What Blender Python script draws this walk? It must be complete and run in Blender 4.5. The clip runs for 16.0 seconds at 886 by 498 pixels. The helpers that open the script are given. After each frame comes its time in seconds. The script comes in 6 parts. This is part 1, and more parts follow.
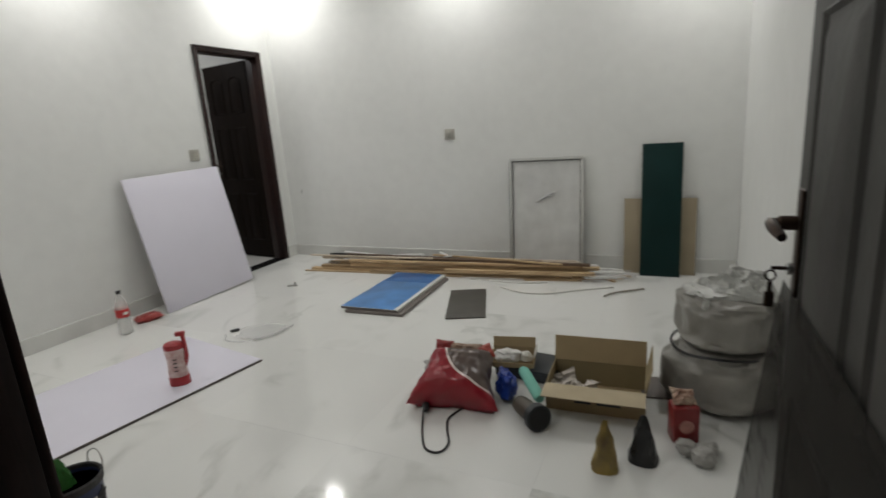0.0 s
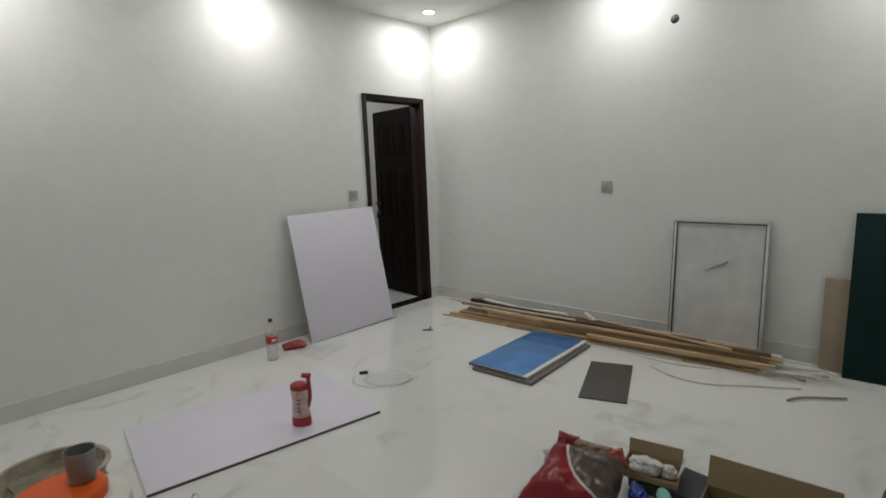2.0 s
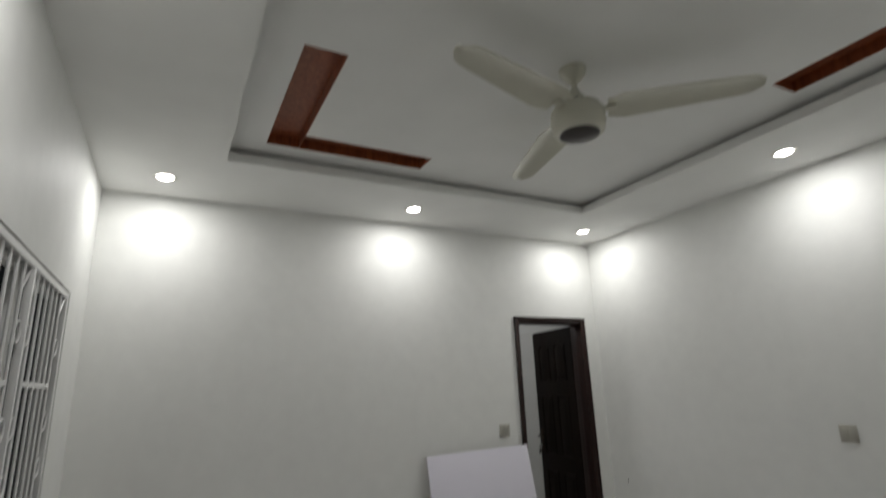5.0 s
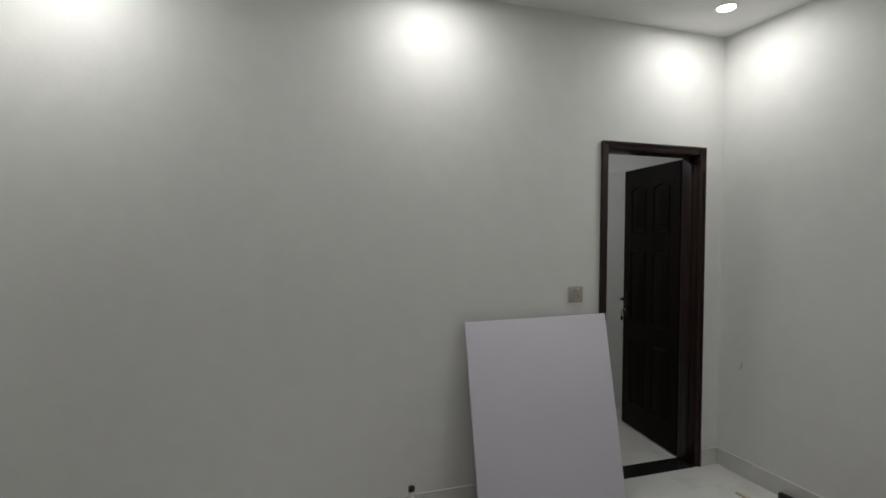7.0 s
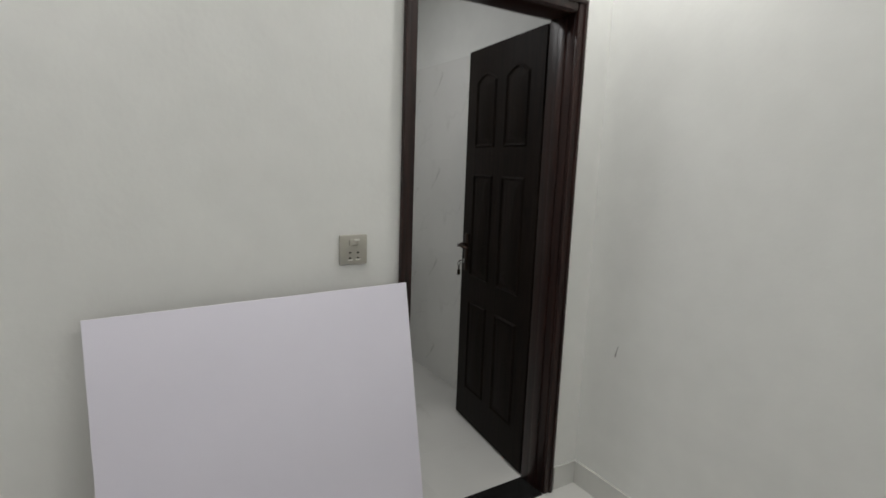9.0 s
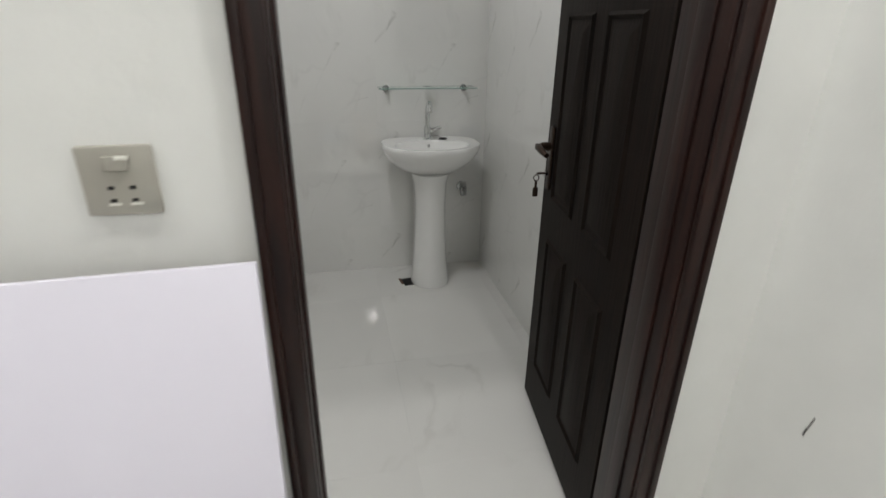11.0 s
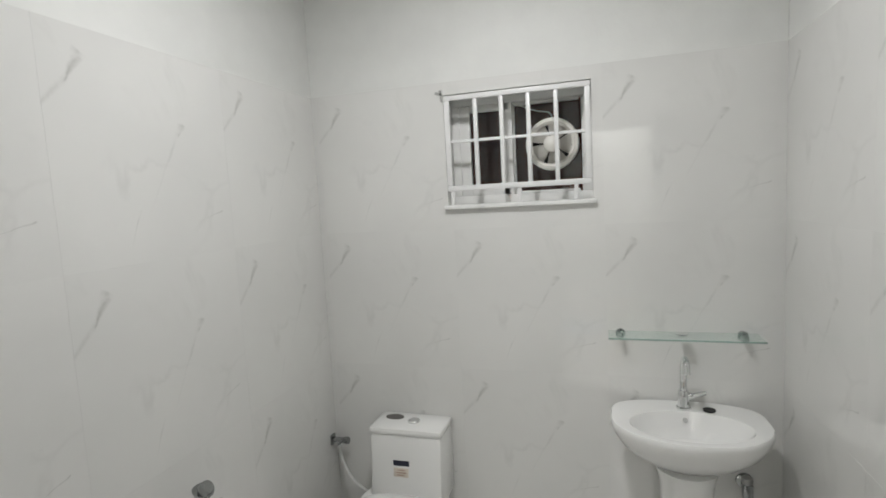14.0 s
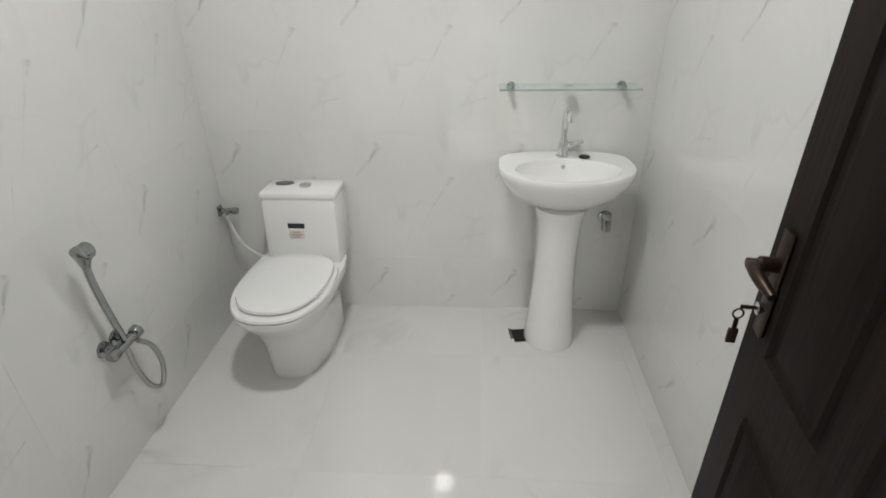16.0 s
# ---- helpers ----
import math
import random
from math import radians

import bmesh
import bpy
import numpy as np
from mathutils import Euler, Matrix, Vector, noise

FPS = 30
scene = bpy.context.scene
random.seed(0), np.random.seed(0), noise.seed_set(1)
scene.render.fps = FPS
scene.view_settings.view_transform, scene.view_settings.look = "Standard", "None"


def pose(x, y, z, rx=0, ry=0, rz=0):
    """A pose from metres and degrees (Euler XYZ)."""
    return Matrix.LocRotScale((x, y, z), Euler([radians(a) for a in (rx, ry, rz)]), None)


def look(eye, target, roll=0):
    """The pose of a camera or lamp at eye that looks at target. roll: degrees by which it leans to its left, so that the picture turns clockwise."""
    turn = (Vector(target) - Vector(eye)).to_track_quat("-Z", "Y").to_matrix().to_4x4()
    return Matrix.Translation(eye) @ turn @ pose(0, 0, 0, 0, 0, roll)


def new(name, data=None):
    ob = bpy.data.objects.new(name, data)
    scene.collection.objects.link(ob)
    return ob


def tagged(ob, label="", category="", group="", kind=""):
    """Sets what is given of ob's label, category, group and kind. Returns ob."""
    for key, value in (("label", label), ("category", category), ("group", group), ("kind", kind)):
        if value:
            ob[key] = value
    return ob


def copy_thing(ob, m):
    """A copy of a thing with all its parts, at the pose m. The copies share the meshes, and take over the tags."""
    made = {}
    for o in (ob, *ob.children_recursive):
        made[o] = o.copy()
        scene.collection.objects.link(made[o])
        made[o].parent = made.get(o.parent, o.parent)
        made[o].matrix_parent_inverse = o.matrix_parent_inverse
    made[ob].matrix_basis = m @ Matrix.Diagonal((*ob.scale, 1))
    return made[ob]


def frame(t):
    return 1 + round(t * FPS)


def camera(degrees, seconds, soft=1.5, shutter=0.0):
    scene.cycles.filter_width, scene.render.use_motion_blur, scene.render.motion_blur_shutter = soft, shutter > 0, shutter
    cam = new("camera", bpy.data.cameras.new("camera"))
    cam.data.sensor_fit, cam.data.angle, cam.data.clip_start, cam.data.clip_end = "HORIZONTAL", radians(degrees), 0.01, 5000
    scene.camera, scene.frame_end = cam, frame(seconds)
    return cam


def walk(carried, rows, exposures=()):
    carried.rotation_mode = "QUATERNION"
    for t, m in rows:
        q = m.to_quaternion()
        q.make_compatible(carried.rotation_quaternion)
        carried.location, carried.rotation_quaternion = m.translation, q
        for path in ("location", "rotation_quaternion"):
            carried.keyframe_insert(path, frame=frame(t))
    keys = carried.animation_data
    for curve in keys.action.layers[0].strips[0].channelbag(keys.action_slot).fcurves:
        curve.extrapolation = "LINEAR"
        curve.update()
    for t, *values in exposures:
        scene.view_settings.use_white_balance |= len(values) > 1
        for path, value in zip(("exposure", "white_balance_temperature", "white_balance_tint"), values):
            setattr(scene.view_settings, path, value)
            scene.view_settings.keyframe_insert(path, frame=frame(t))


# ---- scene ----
cam = camera(81.4, 16.0, soft=1.6, shutter=0.4)
PATH = [
    (0, (3.903, -4.389, 1.277), (3.066, -2.633, 0.813), -4.3),
    (0.2, (3.911, -4.349, 1.270), (2.954, -2.648, 0.832), -4.1),
    (0.5, (3.924, -4.295, 1.260), (2.828, -2.677, 0.833), -3.9),
    (0.7, (3.933, -4.276, 1.254), (2.804, -2.682, 0.827), -3.4),
    (1, (3.944, -4.260, 1.256), (2.789, -2.684, 0.828), -3.4),
    (1.3, (3.948, -4.251, 1.287), (2.767, -2.695, 0.860), -3.5),
    (1.5, (3.943, -4.233, 1.314), (2.650, -2.759, 0.918), -3.4),
    (1.7, (3.925, -4.189, 1.338), (2.585, -2.747, 0.984), -2.9),
    (2, (3.888, -4.102, 1.386), (2.542, -2.654, 1.083), -2.2),
    (2.2, (3.866, -4.037, 1.446), (2.545, -2.566, 1.144), -2.1),
    (2.5, (3.835, -3.952, 1.533), (2.512, -2.465, 1.337), -2.2),
    (2.7, (3.817, -3.931, 1.548), (2.485, -2.439, 1.545), -5.4),
    (3, (3.797, -3.928, 1.548), (2.403, -2.531, 1.870), -11.9),
    (3.2, (3.794, -3.935, 1.562), (2.380, -2.592, 2.005), -13.4),
    (3.5, (3.800, -3.950, 1.583), (2.406, -2.650, 2.190), -14.1),
    (3.7, (3.810, -3.952, 1.585), (2.425, -2.677, 2.260), -13.0),
    (4, (3.822, -3.935, 1.582), (2.399, -2.734, 2.310), -9.9),
    (4.2, (3.815, -3.895, 1.582), (2.334, -2.768, 2.315), -7.2),
    (4.5, (3.792, -3.804, 1.579), (2.241, -2.774, 2.310), -5.4),
    (4.7, (3.772, -3.725, 1.572), (2.174, -2.742, 2.264), -4.1),
    (5, (3.734, -3.595, 1.564), (2.024, -2.693, 2.074), -2.2),
    (5.2, (3.689, -3.523, 1.583), (1.906, -2.680, 1.917), -1.4),
    (7.3, (2.538, -2.719, 1.538), (0.650, -2.065, 1.444), 0.1),
    (7.5, (2.431, -2.614, 1.543), (0.608, -1.799, 1.430), 0.8),
    (7.8, (2.259, -2.432, 1.526), (0.535, -1.430, 1.374), 1.6),
    (8, (2.143, -2.310, 1.514), (0.464, -1.238, 1.336), 1.9),
    (8.2, (2.020, -2.190, 1.512), (0.400, -1.035, 1.308), 2.1),
    (10.3, (1.023, -1.175, 1.374), (-0.747, -0.604, 0.638), 0.9),
    (10.5, (0.957, -1.100, 1.369), (-0.807, -0.585, 0.581), 0.6),
    (10.8, (0.842, -0.935, 1.376), (-0.941, -0.490, 0.587), 0.8),
    (11, (0.766, -0.839, 1.387), (-1.022, -0.439, 0.586), 0.9),
    (11.3, (0.674, -0.754, 1.426), (-1.127, -0.414, 0.625), 0.5),
    (11.5, (0.599, -0.718, 1.451), (-1.197, -0.401, 0.630), 0.8),
    (11.8, (0.426, -0.694, 1.467), (-1.384, -0.403, 0.668), -0.1),
    (12, (0.312, -0.681, 1.482), (-1.529, -0.396, 0.754), 0.1),
    (12.3, (0.179, -0.638, 1.527), (-1.719, -0.386, 0.951), -0.1),
    (12.5, (0.111, -0.614, 1.564), (-1.818, -0.372, 1.095), -0.9),
    (12.8, (0.047, -0.609, 1.636), (-1.909, -0.405, 1.272), -0.6),
    (13, (0.019, -0.608, 1.672), (-1.951, -0.440, 1.372), -1.3),
    (13.3, (-0.008, -0.589, 1.673), (-1.991, -0.580, 1.412), 0.2),
    (13.5, (-0.017, -0.580, 1.662), (-1.997, -0.730, 1.426), -1.5),
    (13.8, (-0.016, -0.586, 1.650), (-1.948, -1.047, 1.415), -1.8),
    (14, (-0.014, -0.593, 1.639), (-1.916, -1.178, 1.436), -3.1),
    (14.3, (-0.025, -0.598, 1.617), (-1.913, -1.221, 1.396), -2.2),
    (14.5, (-0.031, -0.602, 1.597), (-1.929, -1.190, 1.365), -2.3),
    (14.8, (-0.026, -0.615, 1.549), (-1.945, -1.034, 1.174), -1.2),
    (15, (-0.021, -0.623, 1.522), (-1.932, -0.970, 1.045), -2.0),
    (15.3, (-0.022, -0.626, 1.511), (-1.890, -0.903, 0.852), -1.1),
    (15.5, (-0.021, -0.629, 1.507), (-1.851, -0.860, 0.733), -1.7),
    (15.8, (-0.011, -0.639, 1.491), (-1.780, -0.805, 0.573), -1.2),
    (16, (-0.003, -0.647, 1.479), (-1.755, -0.780, 0.523), -1.2),
]
walk(cam, [(t, look(eye, target, roll)) for t, eye, target, roll in PATH],
     [(0, -0.25), (1.0, -0.34), (1.5, -0.41), (2.0, -0.55), (2.5, -0.72), (3.5, -0.87), (5.0, -0.9), (7.3, -1.1), (8.2, -0.78), (10.3, 0.36), (11.5, 0.55), (12.0, 0.98), (12.5, 0.87), (13.0, 0.9), (13.6, 0.85), (14.2, 0.76), (15.0, 0.9), (16.0, 1.1)])

# ---- world: night outside ----
world = bpy.data.worlds.new("night")
scene.world = world
world.use_nodes = True
world.node_tree.nodes["Background"].inputs[0].default_value = (0.02, 0.024, 0.035, 1)
world.node_tree.nodes["Background"].inputs[1].default_value = 0.25

# ---- fitted plan ----
W, D, H, HU = 4.30, 4.08, 2.86, 2.95      # bedroom width, depth, ceiling rim, raised ceiling
BX, BL, BR, BH = -2.118, -1.822, 0.04, 2.70  # bathroom far, left and right wall faces, ceiling
TW = 0.13                                  # wall between bedroom and bathroom
LAMPS = [(0.36, -0.375), (2.14, -0.375), (3.94, -0.375), (0.36, -2.055), (0.36, -3.72), (2.45, -3.72)]
LAMP_W, BATH_W = 10.0, 7.6


def lamp(name, x, y, z, watts, size, color=(1, 0.97, 0.92)):
    d = bpy.data.lights.new(name, "AREA")
    d.shape, d.size, d.energy, d.color = "DISK", size, watts, color
    ob = new(name, d)
    ob.matrix_basis = pose(x, y, z)
    return ob


for lx, ly in LAMPS:
    lamp("downlight_beam", lx, ly, H - 0.016, LAMP_W, 0.085, (1, 0.99, 0.975))
lamp("bath_beam", -1.12, -0.93, BH - 0.05, BATH_W, 0.20, (0.985, 0.985, 1.0))

# ---- materials ----


def mat(name, base, rough=0.5, metal=0.0, vary=0.0, scale=8.0, bump=0.0, bscale=60.0, coat=0.0, spread=0.0, dark=None):
    """A surface with two scales of colour variation, fine relief and some random spread from object to object."""
    m = bpy.data.materials.new(name)
    m.use_nodes = True
    nt = m.node_tree
    b = nt.nodes["Principled BSDF"]
    b.inputs["Base Color"].default_value = (*base, 1)
    b.inputs["Roughness"].default_value = rough
    b.inputs["Metallic"].default_value = metal
    b.inputs["Coat Weight"].default_value = coat
    tc = nt.nodes.new("ShaderNodeTexCoord")
    if vary > 0 or spread > 0:
        n1 = nt.nodes.new("ShaderNodeTexNoise")
        n1.inputs["Scale"].default_value, n1.inputs["Detail"].default_value = scale, 4
        n2 = nt.nodes.new("ShaderNodeTexNoise")
        n2.inputs["Scale"].default_value, n2.inputs["Detail"].default_value = scale * 0.13, 3
        nt.links.new(tc.outputs["Object"], n1.inputs["Vector"])
        nt.links.new(tc.outputs["Object"], n2.inputs["Vector"])
        add = nt.nodes.new("ShaderNodeMath")
        nt.links.new(n1.outputs[0], add.inputs[0])
        nt.links.new(n2.outputs[0], add.inputs[1])
        half = nt.nodes.new("ShaderNodeMath")
        half.operation, half.inputs[1].default_value = "MULTIPLY", 0.5
        nt.links.new(add.outputs[0], half.inputs[0])
        mix = nt.nodes.new("ShaderNodeMix")
        mix.data_type = "RGBA"
        lo = dark if dark else tuple(c * (1 - vary) for c in base)
        mix.inputs[6].default_value = (*lo, 1)
        mix.inputs[7].default_value = (*(min(1, c * (1 + vary * 0.5)) for c in base), 1)
        ramp = nt.nodes.new("ShaderNodeMapRange")
        ramp.inputs[1].default_value, ramp.inputs[2].default_value = 0.32, 0.68
        nt.links.new(half.outputs[0], ramp.inputs[0])
        nt.links.new(ramp.outputs[0], mix.inputs[0])
        out = mix.outputs[2]
        if spread > 0:
            info = nt.nodes.new("ShaderNodeObjectInfo")
            mr = nt.nodes.new("ShaderNodeMapRange")
            mr.inputs[3].default_value, mr.inputs[4].default_value = 1 - spread, 1 + spread
            nt.links.new(info.outputs["Random"], mr.inputs[0])
            hsv = nt.nodes.new("ShaderNodeHueSaturation")
            nt.links.new(mr.outputs[0], hsv.inputs["Value"])
            nt.links.new(out, hsv.inputs["Color"])
            out = hsv.outputs[0]
        nt.links.new(out, b.inputs["Base Color"])
    if bump > 0:
        nb = nt.nodes.new("ShaderNodeTexNoise")
        nb.inputs["Scale"].default_value, nb.inputs["Detail"].default_value = bscale, 5
        nt.links.new(tc.outputs["Object"], nb.inputs["Vector"])
        bp = nt.nodes.new("ShaderNodeBump")
        bp.inputs["Strength"].default_value, bp.inputs["Distance"].default_value = bump, 0.01
        nt.links.new(nb.outputs[0], bp.inputs["Height"])
        nt.links.new(bp.outputs[0], b.inputs["Normal"])
    return m


def wood(name, light, dark, rough=0.4, stretch=(1, 12, 12), scale=3.0, spread=0.1, bump=0.1, coat=0.0):
    """Wood with its grain along the axis that is stretched least."""
    m = mat(name, light, rough, spread=spread, vary=0.2, coat=coat)
    nt = m.node_tree
    b = nt.nodes["Principled BSDF"]
    tc = nt.nodes.new("ShaderNodeTexCoord")
    mp = nt.nodes.new("ShaderNodeMapping")
    mp.inputs["Scale"].default_value = stretch
    n = nt.nodes.new("ShaderNodeTexNoise")
    n.inputs["Scale"].default_value, n.inputs["Detail"].default_value, n.inputs["Distortion"].default_value = scale, 6, 0.6
    nt.links.new(tc.outputs["Object"], mp.inputs[0])
    nt.links.new(mp.outputs[0], n.inputs["Vector"])
    for nd in nt.nodes:
        if nd.type == "MIX":
            nd.inputs[6].default_value, nd.inputs[7].default_value = (*dark, 1), (*light, 1)
            nt.links.new(n.outputs[0], nd.inputs[0])
    ramp = [nd for nd in nt.nodes if nd.type == "MAP_RANGE"][0]
    ramp.inputs[1].default_value, ramp.inputs[2].default_value = 0.35, 0.65
    nt.links.new(n.outputs[0], ramp.inputs[0])
    nt.links.new(ramp.outputs[0], [nd for nd in nt.nodes if nd.type == "MIX"][0].inputs[0])
    bp = nt.nodes.new("ShaderNodeBump")
    bp.inputs["Strength"].default_value, bp.inputs["Distance"].default_value = bump, 0.004
    nt.links.new(n.outputs[0], bp.inputs["Height"])
    nt.links.new(bp.outputs[0], b.inputs["Normal"])
    return m


def marble(name, base, vein, rough, vein_scale, width, strength, shift=True):
    """Polished marble-look tile: soft clouds and thin broken veins, another cut on every tile."""
    m = bpy.data.materials.new(name)
    m.use_nodes = True
    nt = m.node_tree
    b = nt.nodes["Principled BSDF"]
    b.inputs["Roughness"].default_value = rough
    tc = nt.nodes.new("ShaderNodeTexCoord")
    vec = tc.outputs["Object"]
    if shift:
        info = nt.nodes.new("ShaderNodeObjectInfo")
        comb = nt.nodes.new("ShaderNodeCombineXYZ")
        mul = nt.nodes.new("ShaderNodeMath")
        mul.operation, mul.inputs[1].default_value = "MULTIPLY", 37.0
        nt.links.new(info.outputs["Random"], mul.inputs[0])
        nt.links.new(mul.outputs[0], comb.inputs[2])
        va = nt.nodes.new("ShaderNodeVectorMath")
        nt.links.new(vec, va.inputs[0])
        nt.links.new(comb.outputs[0], va.inputs[1])
        vec = va.outputs[0]
    warp = nt.nodes.new("ShaderNodeTexNoise")
    warp.inputs["Scale"].default_value, warp.inputs["Detail"].default_value = vein_scale, 5
    warp.inputs["Distortion"].default_value = 0.8
    nt.links.new(vec, warp.inputs["Vector"])
    sub = nt.nodes.new("ShaderNodeMath")
    sub.operation, sub.inputs[1].default_value = "SUBTRACT", 0.5
    nt.links.new(warp.outputs[0], sub.inputs[0])
    ab = nt.nodes.new("ShaderNodeMath")
    ab.operation = "ABSOLUTE"
    nt.links.new(sub.outputs[0], ab.inputs[0])
    mr = nt.nodes.new("ShaderNodeMapRange")
    mr.inputs[1].default_value, mr.inputs[2].default_value = 0.0, width
    mr.inputs[3].default_value, mr.inputs[4].default_value = 1.0, 0.0
    nt.links.new(ab.outputs[0], mr.inputs[0])
    gate = nt.nodes.new("ShaderNodeTexNoise")
    gate.inputs["Scale"].default_value = vein_scale * 1.7
    nt.links.new(vec, gate.inputs["Vector"])
    g2 = nt.nodes.new("ShaderNodeMapRange")
    g2.inputs[1].default_value, g2.inputs[2].default_value = 0.48, 0.66
    nt.links.new(gate.outputs[0], g2.inputs[0])
    mm = nt.nodes.new("ShaderNodeMath")
    mm.operation = "MULTIPLY"
    nt.links.new(mr.outputs[0], mm.inputs[0])
    nt.links.new(g2.outputs[0], mm.inputs[1])
    st = nt.nodes.new("ShaderNodeMath")
    st.operation, st.inputs[1].default_value = "MULTIPLY", strength
    nt.links.new(mm.outputs[0], st.inputs[0])
    cloud = nt.nodes.new("ShaderNodeTexNoise")
    cloud.inputs["Scale"].default_value, cloud.inputs["Detail"].default_value = vein_scale * 0.8, 3
    nt.links.new(vec, cloud.inputs["Vector"])
    c1 = nt.nodes.new("ShaderNodeMix")
    c1.data_type = "RGBA"
    c1.inputs[6].default_value = (*(c * 0.84 for c in base), 1)
    c1.inputs[7].default_value = (*base, 1)
    nt.links.new(cloud.outputs[0], c1.inputs[0])
    c2 = nt.nodes.new("ShaderNodeMix")
    c2.data_type = "RGBA"
    c2.inputs[7].default_value = (*vein, 1)
    nt.links.new(st.outputs[0], c2.inputs[0])
    nt.links.new(c1.outputs[2], c2.inputs[6])
    nt.links.new(c2.outputs[2], b.inputs["Base Color"])
    return m, c2, tc


def comet_tile(name, base, rough):
    """White polished wall tile, every tile printed alike: short grey comets with long thin tails."""
    m, top, tc = marble(name, base, (0.36, 0.36, 0.335), rough, 2.6, 0.032, 0.17, shift=False)
    nt = m.node_tree
    b = nt.nodes["Principled BSDF"]
    wig = nt.nodes.new("ShaderNodeTexNoise")
    wig.inputs["Scale"].default_value, wig.inputs["Detail"].default_value = 9, 4
    nt.links.new(tc.outputs["Object"], wig.inputs["Vector"])
    sep = nt.nodes.new("ShaderNodeSeparateXYZ")
    nt.links.new(tc.outputs["Object"], sep.inputs[0])
    color = top.outputs[2]

    def calc(op, a, c, d=None):
        n = nt.nodes.new("ShaderNodeMath")
        n.operation = op
        for i, v in enumerate((a, c, d)):
            if v is None:
                continue
            if isinstance(v, (int, float)):
                n.inputs[i].default_value = v
            else:
                nt.links.new(v, n.inputs[i])
        return n.outputs[0]

    blot = nt.nodes.new("ShaderNodeMapRange")
    fine = nt.nodes.new("ShaderNodeTexNoise")
    fine.inputs["Scale"].default_value, fine.inputs["Detail"].default_value = 28, 4
    nt.links.new(tc.outputs["Object"], fine.inputs["Vector"])
    nt.links.new(fine.outputs[0], blot.inputs[0])
    blot.inputs[1].default_value, blot.inputs[2].default_value, blot.inputs[3].default_value = 0.38, 0.62, 0.15
    wob = calc("MULTIPLY", calc("SUBTRACT", wig.outputs[0], 0.5), 0.035)
    # head x, head z, slope of the tail, its length, thickness at the head, strength
    for hx, hz, ang, length, thick, dark in ((-0.195, 0.245, 57, 0.10, 0.024, 0.5), (-0.2, 0.23, 52, 0.36, 0.014, 0.22),
                                             (0.12, 0.10, 60, 0.06, 0.013, 0.35), (0.11, 0.10, 62, 0.30, 0.011, 0.18),
                                             (0.26, -0.17, 20, 0.09, 0.004, 0.45), (-0.06, -0.16, 64, 0.14, 0.004, 0.3)):
        ca, sa = math.cos(radians(ang)), math.sin(radians(ang))
        px, pz = calc("SUBTRACT", sep.outputs[0], hx), calc("SUBTRACT", sep.outputs[2], hz)
        along = calc("ADD", calc("MULTIPLY", px, -ca), calc("MULTIPLY", pz, -sa))
        across = calc("ADD", calc("ADD", calc("MULTIPLY", px, sa), calc("MULTIPLY", pz, -ca)), wob)
        s = calc("DIVIDE", along, length)
        taper = calc("MULTIPLY", calc("SUBTRACT", 1.0, s), thick)
        mask = calc("LESS_THAN", calc("ABSOLUTE", calc("SUBTRACT", s, 0.5), None), 0.5)
        soft = nt.nodes.new("ShaderNodeMapRange")
        nt.links.new(calc("ABSOLUTE", across, None), soft.inputs[0])
        nt.links.new(taper, soft.inputs[2])
        soft.inputs[1].default_value, soft.inputs[3].default_value, soft.inputs[4].default_value = 0.0, 1.0, 0.0
        fac = calc("MULTIPLY", calc("MULTIPLY", calc("MULTIPLY", mask, soft.outputs[0]), dark), blot.outputs[0])
        mix = nt.nodes.new("ShaderNodeMix")
        mix.data_type = "RGBA"
        nt.links.new(fac, mix.inputs[0])
        nt.links.new(color, mix.inputs[6])
        mix.inputs[7].default_value = (0.26, 0.26, 0.235, 1)
        color = mix.outputs[2]
    nt.links.new(color, b.inputs["Base Color"])
    return m


def dull(m, level):
    m.node_tree.nodes["Principled BSDF"].inputs["Specular IOR Level"].default_value = level
    return m


def film(name, base, alpha, rough=0.2):
    """Thin clear plastic."""
    m = mat(name, base, rough, vary=0.08, scale=14, bump=0.3, bscale=25)
    m.node_tree.nodes["Principled BSDF"].inputs["Alpha"].default_value = alpha
    return m


def glass(name, tint=(0.9, 1, 0.95), rough=0.0):
    m = mat(name, tint, rough)
    b = m.node_tree.nodes["Principled BSDF"]
    b.inputs["Transmission Weight"].default_value, b.inputs["IOR"].default_value = 1.0, 1.45
    return m


def glow(name, color, strength):
    m = mat(name, color, 0.4)
    b = m.node_tree.nodes["Principled BSDF"]
    b.inputs["Emission Color"].default_value, b.inputs["Emission Strength"].default_value = (*color, 1), strength
    return m


M_WALL = mat("wall_paint", (0.74, 0.745, 0.72), 0.6, vary=0.05, scale=9, bump=0.07, bscale=50)
M_CEIL = mat("ceiling_paint", (0.82, 0.82, 0.80), 0.75, vary=0.05, scale=4, bump=0.05, bscale=40)
M_FLOOR = marble("polished_marble_floor", (0.74, 0.74, 0.71), (0.34, 0.35, 0.32), 0.11, 1.2, 0.04, 0.44)[0]
M_BFLOOR = marble("bath_floor_tile", (0.735, 0.73, 0.70), (0.42, 0.41, 0.38), 0.06, 1.5, 0.03, 0.34)[0]
M_GROUT = mat("grout", (0.72, 0.72, 0.70), 0.8, vary=0.2, scale=20)
M_TILE = dull(comet_tile("comet_wall_tile", (0.785, 0.783, 0.757), 0.05), 0.75)
M_SKIRT = mat("skirting_tile", (0.64, 0.64, 0.61), 0.2, vary=0.12, scale=6)
